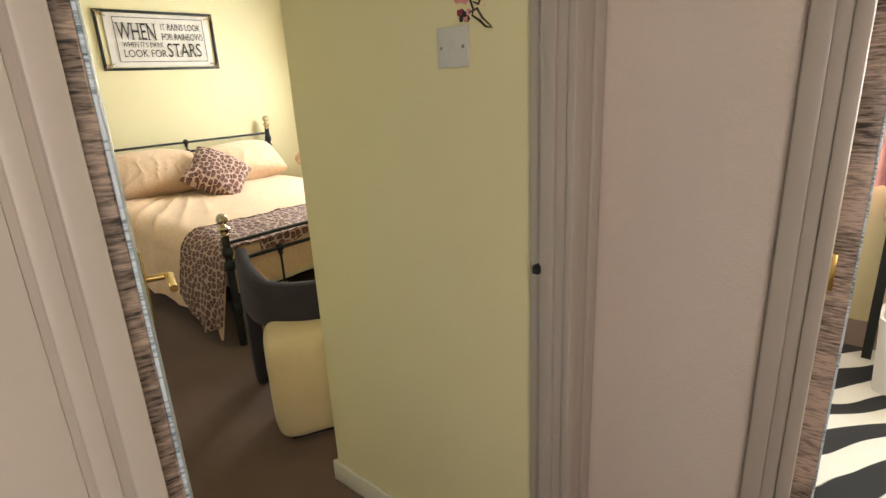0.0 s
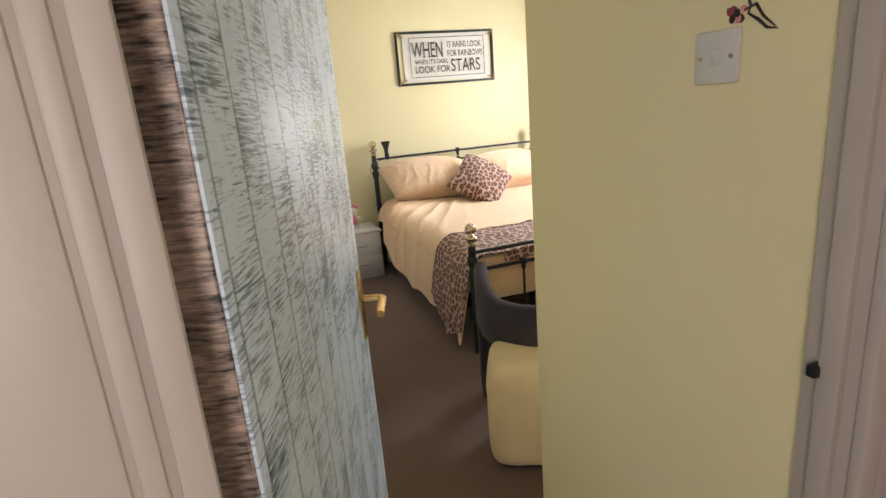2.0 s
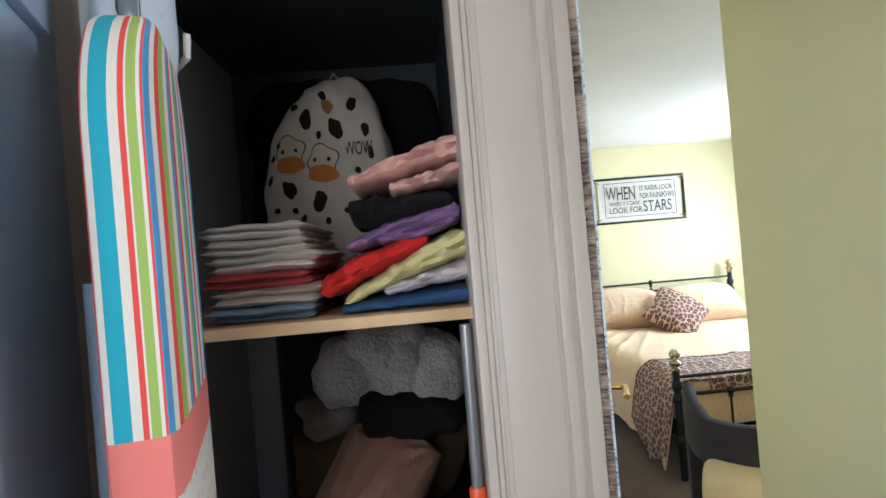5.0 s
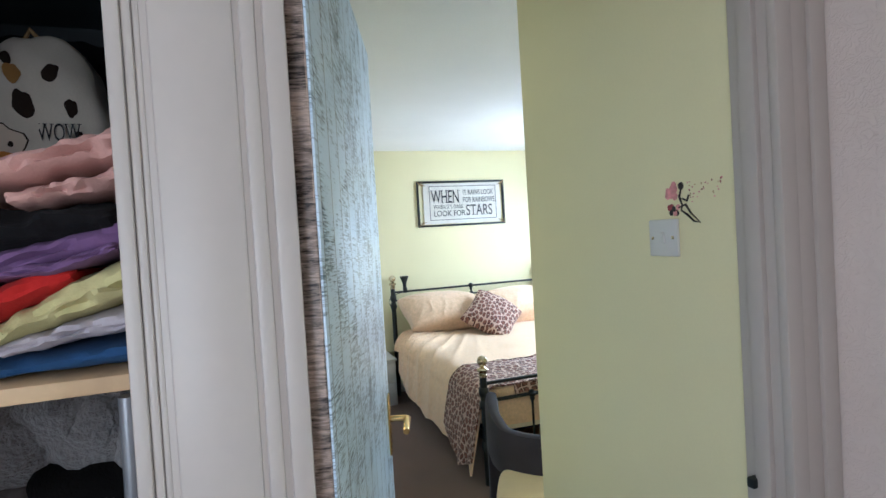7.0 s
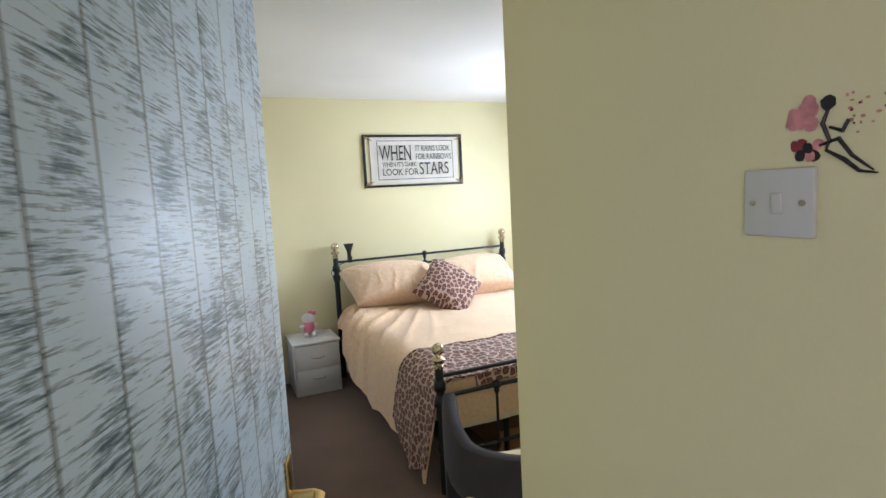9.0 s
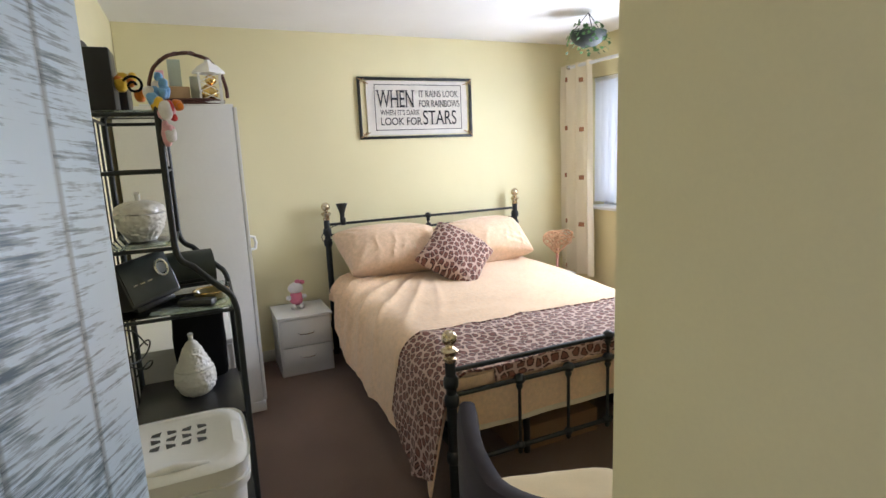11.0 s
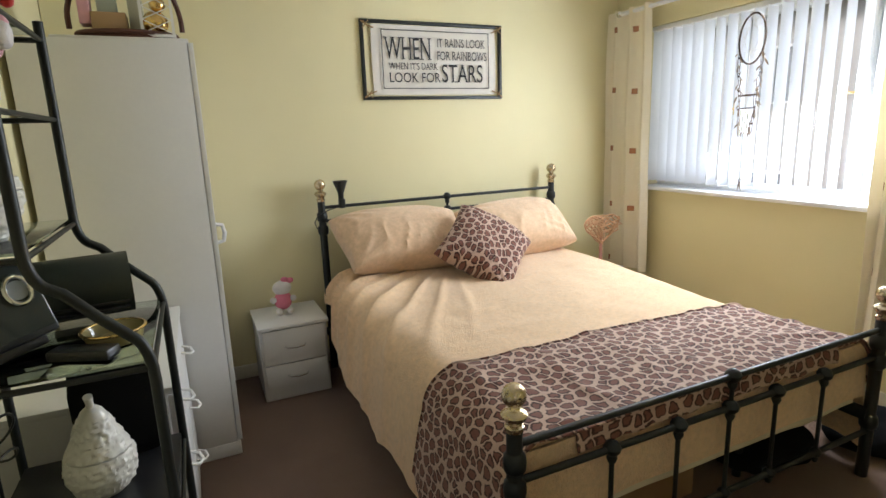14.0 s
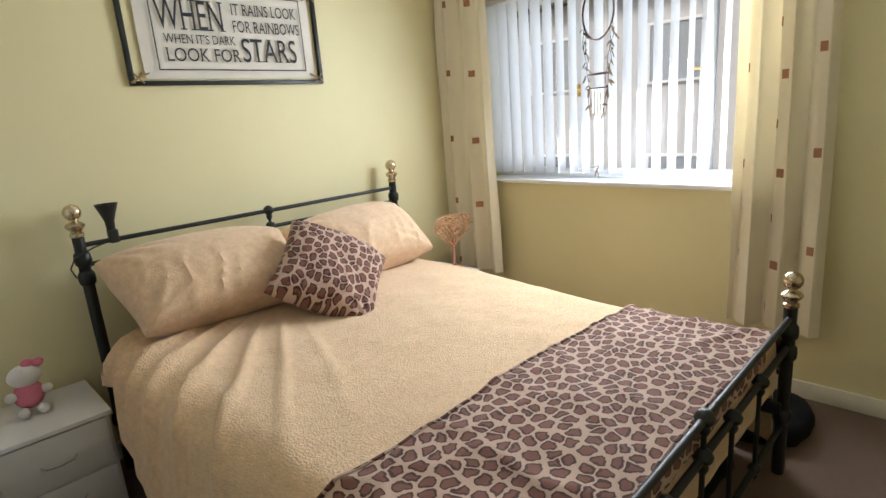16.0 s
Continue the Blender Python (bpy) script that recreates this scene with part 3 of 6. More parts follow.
part("divan_base", box((BX0 + 0.04, BY0 + 0.05, 0.17), (BX1 - 0.30, BY1 - 0.05, 0.31), 0.02), VALANCE, bed, "navy fabric bed base")
part("mattress", box((BX0 + 0.03, BY0 + 0.03, 0.31), (BX1 - 0.05, BY1 - 0.03, 0.475), 0.04), LINING, bed, "cream mattress")
for px in (-3.85, -3.0):
    for py in (1.8, 2.5):
        part("support_leg", tube([(px, py, 0), (px, py, 0.31 if px > -3.1 else 0.18)], 0.018, 10), BLACK, bed)


def bed_surface(lift, y_out=0.0):
    """The bedding's section: x along the bed, s across it from the near hem (0) over the rounded edges to the far hem (1)."""
    top_z, bend = 0.545 + lift, 0.15
    half = (BY1 - BY0) / 2 + 0.012 + y_out
    quarter = bend * math.pi / 2

    def at(x, s, hem=0.10):
        fall = max(0.01, top_z - bend - hem)
        length = 2 * (fall + quarter + half - bend)
        d = s * length
        sign, d = (-1, d) if d < length / 2 else (1, length - d)
        down = 0.0
        if d < fall:
            down = 1 - d / fall
            reach, z = half + (0.075 + 0.02 * noise.noise(Vector((x * 5, 0.0, sign)))) * down ** 0.8 * fall / 0.33, hem + d
            reach += 0.020 * noise.noise(Vector((x * 9, z * 1.5, 3 + sign))) * down
        elif d < fall + quarter:
            a = (d - fall) / bend
            reach, z = half - bend * (1 - math.cos(a)), top_z - bend + bend * math.sin(a)
        else:
            reach, z = half - bend - (d - fall - quarter), top_z
        y = ymid + sign * reach
        # soft dips, the rise towards the pillows and the folds that fan out from them
        z += 0.014 * noise.noise(Vector((x * 1.7, y * 1.7, 1.0))) + 0.006 * noise.noise(Vector((x * 5, y * 5, 5.0))) + 0.003 * noise.noise(Vector((x * 14, y * 11, 5.0)))
        up = max(0.0, min(1.0, (-3.2 - x) / 1.4))
        z += 0.055 * up * up * (3 - 2 * up) * max(0.0, min(1.0, (z - 0.25) / 0.25))
        head = max(0.0, min(1.0, (-3.45 - x) / 0.8))
        if sign < 0:
            y -= 0.020 * head * max(0.0, min(1.0, (reach - half + 0.25) / 0.25))
            near = max(0.0, 1 - abs(y - 1.42) / 0.50)
            fan = math.atan2(y - 2.15, x + 4.90)
            wave = math.sin(fan * 46 + 2.0 * noise.noise(Vector((x * 2, y * 2, 9))))
            wave = wave ** 2 if wave > 0 else 0.2 * wave
            z += 0.030 * head * wave * near
            if reach > half - bend:
                y -= 0.034 * head * wave * (1 - 0.6 * down)
        return Vector((x, y, z))
    return at


def hem_height(x):
    """The blanket's hem hangs high beside the pillows and low towards the foot."""
    return float(np.interp(x, (-4.83, -4.66, -4.56, -4.36, -4.05, -3.30, -2.93, -2.815), (0.50, 0.43, 0.32, 0.215, 0.165, 0.13, 0.11, 0.05))) + 0.012 * math.sin(x * 17)


cover = bed_surface(0.035)
bm = sheet(steps(-4.79, -2.815, 190), steps(0, 1, 200), lambda x, s: cover(x, s, hem_height(x)), 0.012)
blanket = tagged(part("blanket", bm, FLEECE), "peach fleece blanket spread over the bed", "blanket")


def foot_drop(y, f):
    bottom = 0.33 + 0.02 * noise.noise(Vector((y * 4, 0, 0)))
    return Vector((-2.812 + 0.010 * noise.noise(Vector((y * 6, f * 2, 2))), y, 0.565 + (bottom - 0.565) * f))


part("foot_hem", sheet(steps(BY0 + 0.0, BY1 - 0.0, 60), steps(0, 1, 12), foot_drop, 0.008), FLEECE, blanket)
part("lining_hem", sheet(steps(BY0 + 0.03, BY1 - 0.03, 60), steps(0, 1, 4), lambda y, f: Vector((-2.826 + 0.006 * noise.noise(Vector((y * 5, f, 4))), y, 0.34 - 0.045 * f + 0.02 * noise.noise(Vector((y * 4, 0, 0))))), 0.006), LINING, blanket, "cream lining below the hem")

throw_at = bed_surface(0.047, 0.012)


def throw_point(x, s):
    point = throw_at(x, s, 0.05 + 0.16 * abs(x + 3.0) / 0.35)
    ridge = 1 - abs(noise.noise(Vector((x * 5 + point.y * 1.5, point.y * 3.5, 2.0)))) * 2
    point.z += 0.011 * max(0.0, ridge) ** 4 + 0.004 * noise.noise(Vector((x * 12, point.y * 9, 4.0)))
    point.x += 0.02 * math.sin(point.y * 5) * (1 if x < -3.1 else 0.3)
    return point


throw = tagged(part("leopard_throw", sheet(steps(-3.34, -2.80, 60), steps(0, 0.90, 170), throw_point, 0.008), LEOPARD), "brown leopard-print throw laid across the bed's foot", "throw")
for edge in (-3.342, -2.798):
    part("hem", tube([throw_point(edge, q2) + Vector((0, 0, 0.002)) for q2 in steps(0, 0.90, 120)], 0.005, 6), LEOPARD, throw)


def throw_edge(s, f):
    """The throw's edge that hangs a little way over the bed's foot."""
    p = throw_point(-2.800, s)
    return Vector((-2.797 + 0.008 * f + 0.006 * noise.noise(Vector((p.y * 7, f, 1))), p.y, p.z - (0.060 + 0.016 * noise.noise(Vector((p.y * 9, 0, 6)))) * f))


part("foot_edge", sheet(steps(0.255, 0.74, 110), steps(0, 1, 6), throw_edge, 0.006), LEOPARD_EDGE, throw)


def pillow(name, w, h, t, m, material, label, seed, taper=0.0):
    ob = tagged(part(name, cushion(w, h, t, Matrix.Identity(4), 0.011, seed, 60, taper), material), label, "pillow")
    ob.matrix_basis = m
    return ob


# pillows lean on the headboard; their local x runs across the bed
def lean(x, y, z, tilt, spin=0.0, twist=0.0):
    basis = Matrix(((0, -1, 0), (1, 0, 0), (0, 0, 1))).to_4x4()
    return Matrix.Translation((x, y, z)) @ Matrix.Rotation(radians(twist), 4, "Z") @ basis @ Matrix.Rotation(radians(tilt), 4, "X") @ Matrix.Rotation(radians(spin), 4, "Z")


pillow("pillow", 0.80, 0.40, 0.31, lean(-4.655, 1.700, 0.805, 37, -2), PILLOWCASE, "plump peach plush pillow against the metal headboard", 1.0, 0.16)
pillow("pillow.001", 0.82, 0.40, 0.30, lean(-4.66, 2.49, 0.79, 33, 3), PILLOWCASE, "plump peach plush pillow against the metal headboard", 5.0, 0.10)
pillow("leopard_cushion", 0.475, 0.42, 0.20, lean(-4.36, 2.09, 0.765, 46, -43), LEOPARD_CUSHION, "square leopard-print cushion leaning on the pillows", 9.0)

# ---- bedroom: wardrobe and cabinets ----
ward = thing("wardrobe", (-4.57, 0.38, 0), "tall plain white laminate wardrobe beside the bedside cabinet", "wardrobe")
part("carcass", box((-4.98, 0.07, 0.0), (-4.15, 0.657, 1.81), 0.002), WHITE, ward)
part("door", box((-4.975, 0.660, 0.07), (-4.153, 0.680, 1.805), 0.002), WHITE, ward)


def bedside(name, x0, x1, y0, y1, h, label):
    unit = thing(name, ((x0 + x1) / 2, (y0 + y1) / 2, 0), label, "bedside cabinet")
    part("carcass", box((x0, y0 + 0.005, 0.0), (x1 - 0.018, y1 - 0.005, h - 0.018), 0.001), WHITE, unit)
    part("top", box((x0, y0 - 0.004, h - 0.018), (x1 + 0.006, y1 + 0.004, h), 0.002), WHITE, unit)
    for z0, z1 in ((0.075, h * 0.5 - 0.008), (h * 0.5 - 0.003, h - 0.025)):
        front = part("drawer_front", box((x1 - 0.017, y0 + 0.018, z0), (x1, y1 - 0.018, z1), 0.002), WHITE, unit)
        ym, zm = (y0 + y1) / 2, (z0 + z1) / 2
        arc = [(x1 + 0.002, ym - 0.055, zm), (x1 + 0.018, ym - 0.045, zm - 0.004), (x1 + 0.024, ym, zm - 0.007), (x1 + 0.018, ym + 0.045, zm - 0.004), (x1 + 0.002, ym + 0.055, zm)]
        part("handle", tube(arc, 0.004, 8), CHROME, front, "bowed chrome handle")
    return unit


bedside("bedside_cabinet", -4.97, -4.585, 0.832, 1.205, 0.432, "white laminate bedside cabinet with two drawers")
bedside("bedside_cabinet.001", -4.97, -4.60, 2.985, 3.36, 0.432, "white laminate bedside cabinet on the window side")


def soft_box(lo, hi, amp=0.01, seed=0.0, cuts=7, power=5.0, m=None, freq=9.0):
    """A stuffed or folded block: rounded corners and soft uneven faces."""
    bm = bmesh.new()
    bmesh.ops.create_cube(bm, size=2.0)
    bmesh.ops.subdivide_edges(bm, edges=bm.edges[:], cuts=cuts, use_grid_fill=True)
    half, mid = [(h - l) / 2 for l, h in zip(lo, hi)], Vector([(h + l) / 2 for l, h in zip(lo, hi)])
    for v in bm.verts:
        c = v.co
        r = (abs(c.x) ** power + abs(c.y) ** power + abs(c.z) ** power) ** (1 / power)
        c = c / r
        p = Vector((c.x * half[0], c.y * half[1], c.z * half[2]))
        w = noise.noise(Vector((p.x * freq + seed, p.y * freq, p.z * freq))) + 0.5 * noise.noise(Vector((p.x * freq * 2.3, p.y * freq * 2.3 + seed, p.z * freq * 2.3)))
        p += c.normalized() * amp * w
        p.z = max(p.z, -half[2])
        v.co = p + mid
        if m:
            v.co = m @ v.co
    return bm


# ---- bedroom: window ----
win = thing("window_1", (-3.8, 3.74, 0.97), "white plastic window with three panes and brass catches", "window", kind="structure")
frame_part = part("window_frame", box((-4.68, 3.74, 0.985), (-2.93, 3.81, 1.045), 0.004), UPVC, win)
add = box((-4.68, 3.74, 2.02), (-2.93, 3.81, 2.08), 0.004)
for fx in (-4.68, -4.12, -3.40, -2.99):
    add_box(add, (fx, 3.74, 1.04), (fx + 0.06, 3.81, 2.03), 0.004)
part("mullions", add, UPVC, win)
for a, b in ((-4.62, -4.12), (-4.06, -3.40), (-3.34, -2.99)):
    pane = part("pane", box((a - 0.005, 3.772, 1.04), (b + 0.005, 3.778, 2.025)), GLASS, win, "clear glass pane")
    pane.visible_shadow = False
for hx, hz in ((-4.075, 1.50), (-3.445, 1.55)):
    catch = box((hx - 0.010, 3.728, hz - 0.035), (hx + 0.010, 3.741, hz + 0.035), 0.002)
    add_tube(catch, [(hx, 3.735, hz), (hx, 3.700, hz), (hx + 0.07, 3.698, hz - 0.004)], 0.006, 8)
    part("catch", catch, GOLD, win, "brass window catch")
part("window_sill", box((-4.70, 3.545, 0.972), (-2.91, 3.745, 0.997), 0.006), UPVC, win, "white window sill")

blind = thing("vertical_blind", (-3.8, 3.64, 2.06), "white fabric vertical blind half open in the window", "blind")
part("headrail", box((-4.67, 3.620, 2.045), (-2.94, 3.665, 2.078), 0.003), UPVC, blind)
slat_mesh = None
rng = random.Random(4)
for i in range(21):
    sx, turn = -4.63 + i * 0.0815, 88 + rng.uniform(-5, 5)
    if slat_mesh is None:
        bm = sheet(steps(-0.0445, 0.0445, 4), steps(-1.015, 0.0, 3), lambda u, z: Vector((u, 0.004 * (1 - (u / 0.0445) ** 2), z)))
        first = part("slat", bm, BLIND, blind)
        slat_mesh = first.data
        slat = first
    else:
        slat = new("slat", slat_mesh)
        slat.parent = blind
        slat.matrix_parent_inverse = Matrix.Translation(blind.location).inverted()
    slat.matrix_basis = Matrix.Translation((sx, 3.643, 2.046)) @ Matrix.Rotation(radians(turn), 4, "Z")
chain = bmesh.new()
for i in range(20):
    a = -4.63 + i * 0.0815
    add_tube(chain, [(a, 3.60, 1.042), (a + 0.04, 3.60, 1.034), (a + 0.0815, 3.60, 1.042)], 0.0018, 5)
part("bead_chain", chain, UPVC, blind)

rod = thing("curtain_rod", (-3.8, 3.50, 2.19), "long white metal curtain pole above the window", "curtain rod")
part("pole", tube([(-4.86, 3.50, 2.19), (-2.66, 3.50, 2.19)], 0.014, 14), UPVC, rod)
for ex in (-4.86, -2.66):
    part("end_cap", lathe((ex, 3.50, 2.17), [(0.012, 0.0), (0.022, 0.008), (0.026, 0.02), (0.022, 0.032), (0.012, 0.04)], 16), CHROME, rod, "silver end cap")
for ex in (-4.80, -3.7, -2.75):
    part("bracket", tube([(ex, 3.598, 2.19), (ex, 3.51, 2.19)], 0.010, 10), UPVC, rod)


def curtain(name, x0, x1, z0, folds, depth, seed, label, columns, flare=0.0):
    """A gathered eyelet curtain with columns of small woven squares."""
    top = 2.215

    def at(u, f):
        z = top + (z0 - top) * f
        x = x0 + (x1 + flare * f - x0) * u + 0.010 * math.sin(f * 3 + seed) * u
        fold = math.sin(2 * math.pi * folds * u + 0.9 * noise.noise(Vector((u * 3, f * 1.3, seed))))
        y = 3.500 + depth * (0.75 + 0.4 * f) * (fold + 0.22 * math.sin(4 * math.pi * folds * u + seed)) + 0.014 * noise.noise(Vector((u * 3, f * 3, seed)))
        x += 0.25 * depth * math.sin(4 * math.pi * folds * u) * (0.5 + 0.5 * f)
        return Vector((x, min(y, 3.538), z))

    cloth = part(name, sheet(steps(0, 1, 130), steps(0, 1, 40), at, 0.002), DRAPE)
    tagged(cloth, label, "curtain")
    for u, first, half in columns:
        for i in range(5):
            z = first - 0.413 * i
            if z < z0 + 0.05:
                continue
            f, du, df = (z - top) / (z0 - top), half / abs(x1 - x0), 0.019 / abs(z0 - top)

            def patch(a, b, u=u, f=f, du=du, df=df):
                p = at(u + a * du, f + b * df)
                nrm = (at(u + a * du + 0.004, f) - at(u + a * du - 0.004, f)).cross(Vector((0, 0, 1))).normalized()
                if nrm.y > 0:
                    nrm = -nrm
                return p + nrm * 0.004
            part("woven_square", sheet(steps(-1, 1, 5), steps(-1, 1, 2), patch), SQUARE, cloth, "terracotta woven square" if i == 0 else "")
    return cloth


curtain("curtain", -4.98, -4.575, 0.385, 3, 0.024, 2.0, "cream curtain with columns of terracotta squares", ((0.25, 2.09, 0.011), (0.66, 2.07, 0.015)), 0.07)
curtain("curtain.001", -3.15, -2.81, 0.355, 3, 0.042, 6.0, "cream curtain with columns of brown squares, drawn aside", ((0.10, 1.93, 0.010), (0.43, 2.10, 0.010), (0.50, 1.89, 0.009), (0.86, 1.98, 0.009)), 0.035)

# ---- outside ----
GREY_RENDER = plain("grey_render_wall", (0.58, 0.57, 0.57), 0.9, 30, 0.08, 0.6, 0.3, 0.01)
ROOF_TILE = plain("dark_roof_tiles", (0.10, 0.085, 0.08), 0.8, 12, 0.2, 2, 0.4, 0.02)
GRASS = plain("ground_grass", (0.09, 0.11, 0.05), 0.95, 8, 0.2, 0.3, 0.5, 0.03)
DARK_GLASS = plain("far_window_glass", (0.34, 0.37, 0.41), 0.08, 10, 0.1, 1, 0.0)
structure("ground", box((-400, 3.86, -2.75), (400, 600, -2.65)), GRASS, "grass and paving below the window", "ground")
house = thing("house", (-7, 15, -2.65), "grey rendered neighbouring house with white windows", "house")
part("wall", box((-22, 15.0, -2.65), (6, 22, 4.2)), GREY_RENDER, house)
for i in range(14):
    y0, z0 = 14.55 + i * 0.32, 4.15 + i * 0.20
    part("roof_course", box((-22.4, y0, z0), (6.4, y0 + 0.42, z0 + 0.09), 0.01), ROOF_TILE, house)
for wx in (-19, -15.2, -11.6, -8.0, -4.2, -0.6, 3.0):
    for wz, hgt in ((1.9, 1.35), (-1.4, 1.4)):
        frame_bm = box((wx - 0.75, 14.93, wz - 0.06), (wx + 0.75, 15.0, wz))
        add_box(frame_bm, (wx - 0.75, 14.93, wz + hgt), (wx + 0.75, 15.0, wz + hgt + 0.07))
        for ox in (-0.75, -0.03, 0.68):
            add_box(frame_bm, (wx + ox, 14.94, wz), (wx + ox + 0.07, 15.0, wz + hgt))
        w = part("window", frame_bm, UPVC, house)
        part("pane", box((wx - 0.68, 14.965, wz), (wx + 0.68, 14.985, wz + hgt)), DARK_GLASS, w)

# ---- bedroom: wall sign ----
sign = thing("wall_sign", (-4.99, 2.108, 1.635), "canvas sign with dark lettering tied in a black frame", "sign")
SY0, SY1, SZ0, SZ1 = 1.622, 2.594, 1.633, 2.100
fr = box((-5.0, SY0, SZ0), (-4.978, SY1, SZ0 + 0.020), 0.002)
add_box(fr, (-5.0, SY0, SZ1 - 0.020), (-4.978, SY1, SZ1), 0.002)
add_box(fr, (-5.0, SY0, SZ0 + 0.02), (-4.978, SY0 + 0.020, SZ1 - 0.02), 0.002)
add_box(fr, (-5.0, SY1 - 0.020, SZ0 + 0.02), (-4.978, SY1, SZ1 - 0.02), 0.002)
part("frame", fr, BLACK, sign, "thin black metal frame")
canvas = part("canvas", sheet(steps(1.690, 2.545, 40), steps(1.662, 2.075, 20), lambda y, z: Vector((-4.992 + 0.0, y + 0.010 * math.sin((z - 1.67) * 8) * (1 if y > 2.1 else -0.4) * 0.6, z)), 0.003), CANVAS, sign, "cream canvas panel")
canvas.location.x = 0.004
border = bmesh.new()
for lo, hi in (((1.750, 1.698), (2.495, 1.703)), ((1.750, 2.042), (2.495, 2.047)), ((1.750, 1.703), (1.755, 2.042)), ((2.490, 1.703), (2.495, 2.042))):
    add_box(border, (-4.9840, lo[0], lo[1]), (-4.9832, hi[0], hi[1]))
part("printed_border", border, INK, canvas)
for body, y0, y1, z0, z1 in (("WHEN", 1.770, 2.072, 1.872, 2.003), ("IT RAINS LOOK", 2.122, 2.466, 1.952, 2.003), ("FOR RAINBOWS", 2.120, 2.478, 1.874, 1.927),
                             ("WHEN IT'S DARK", 1.792, 2.120, 1.814, 1.855), ("LOOK FOR", 1.794, 2.138, 1.737, 1.795), ("STARS", 2.150, 2.446, 1.737, 1.848)):
    lettering(body, y0, y1, z0, z1, -4.9836, INK, canvas)
for cy, cz, dy, dz in ((1.655, 1.665, 1, 1), (2.565, 1.665, -1, 1), (1.655, 2.070, 1, -1), (2.565, 2.070, -1, -1)):
    knot = tube([(-4.980, cy - 0.03 * dy, cz - 0.02 * dz), (-4.976, cy, cz), (-4.980, cy + 0.05 * dy, cz + 0.02 * dz)], 0.004, 6)
    add_tube(knot, [(-4.976, cy - 0.015, cz + 0.02), (-4.974, cy, cz), (-4.976, cy + 0.022, cz - 0.022)], 0.003, 6)
    add_tube(knot, [(-4.976, cy + 0.018, cz + 0.022), (-4.974, cy, cz), (-4.976, cy - 0.02, cz - 0.022)], 0.003, 6)
    part("twine_tie", knot, TWINE, sign, "jute twine tie")

# ---- bedroom: switch and sticker on the yellow wall ----
switch = thing("light_switch", (-0.76, 0.915, 1.51), "white plastic single light switch", "light switch")
SWITCH_PLASTIC = plain("switch_plastic", (0.62, 0.60, 0.56), 0.4, 60, 0.03, 4, 0.03, 0.001)
part("plate", box((-0.806, 0.906, 1.468), (-0.716, 0.915, 1.554), 0.003), SWITCH_PLASTIC, switch)
part("rocker", box((-0.767, 0.901, 1.497), (-0.753, 0.907, 1.524), 0.002, Matrix.Translation((-0.76, 0.904, 1.51)) @ Matrix.Rotation(radians(5), 4, "X") @ Matrix.Translation((0.76, -0.904, -1.51))), SWITCH_PLASTIC, switch)
for sx in (-0.793, -0.729):
    part("screw", tube([(sx, 0.9065, 1.511), (sx, 0.9045, 1.511)], 0.004, 10), BRASS, switch, "brass screw")

STICK_DARK = plain("black_vinyl", (0.02, 0.012, 0.014), 0.5)
STICK_PINK = plain("pink_vinyl", (0.74, 0.31, 0.31), 0.5, 90, 0.25, 60)
STICK_OCHRE = plain("ochre_vinyl", (0.50, 0.33, 0.16), 0.5, 90, 0.25, 60)
STICK_RED = plain("dark_red_vinyl", (0.30, 0.04, 0.05), 0.5, 90, 0.3, 60)


def blob(cx, cz, rx, rz, seed, n=26, y=0.9138):
    bm = bmesh.new()
    bm.faces.new([bm.verts.new((cx + rx * (1 + 0.28 * noise.noise(Vector((math.cos(a) * 1.6, math.sin(a) * 1.6, seed)))) * math.cos(a), y, cz + rz * (1 + 0.28 * noise.noise(Vector((math.cos(a) * 1.6, math.sin(a) * 1.6, seed + 3)))) * math.sin(a))) for a in steps(0, 2 * math.pi, n)[:-1]])
    return bm


sticker = thing("wall_sticker", (-0.70, 0.9145, 1.60), "pink flower and dark sprig wall sticker", "sticker")
rp = random.Random(5)
for i in range(9):
    part("petal", blob(-0.733 + rp.uniform(-0.013, 0.010), 1.616 + rp.uniform(-0.014, 0.014), 0.0085, 0.0095, i * 1.7, 14, 0.9138 - 0.0002 * i), STICK_PINK, sticker, "pink petal" if i == 0 else "")
for i in range(9):
    part("skirt_petal", blob(-0.729 + rp.uniform(-0.014, 0.014), 1.574 + rp.uniform(-0.010, 0.008), 0.0065, 0.0070, i * 2.1, 12, 0.9138 - 0.0002 * i), (STICK_PINK, STICK_RED, STICK_DARK)[i % 3], sticker)
part("bud", blob(-0.706, 1.626, 0.0085, 0.0085, 7, y=0.9134), STICK_DARK, sticker)
stem = bmesh.new()
for path in (((-0.716, 1.62), (-0.722, 1.605), (-0.714, 1.585), (-0.718, 1.572)), ((-0.725, 1.580), (-0.704, 1.586), (-0.690, 1.566), (-0.668, 1.548)), ((-0.718, 1.574), (-0.698, 1.562), (-0.682, 1.548), (-0.664, 1.545)), ((-0.714, 1.600), (-0.700, 1.594), (-0.694, 1.606))):
    add_tube(stem, [(x + 0.010, 0.9135, z - 0.002) for x, z in path], [0.0017, 0.0026, 0.0021, 0.0010][:len(path)], 6)
part("stem", stem, STICK_DARK, sticker)
rs = random.Random(11)
for i in range(34):
    part("petal_fleck", blob(-0.690 + rs.random() * 0.095, 1.588 + rs.random() * 0.045, 0.0014 + rs.random() * 0.0016, 0.0012 + rs.random() * 0.0014, i, 8), (STICK_RED, STICK_PINK, STICK_PINK, STICK_OCHRE)[i % 4], sticker)
keeper = part("door_keep", box((-0.536, 0.878, 1.026), (-0.520, 0.903, 1.046), 0.003), BLACK)
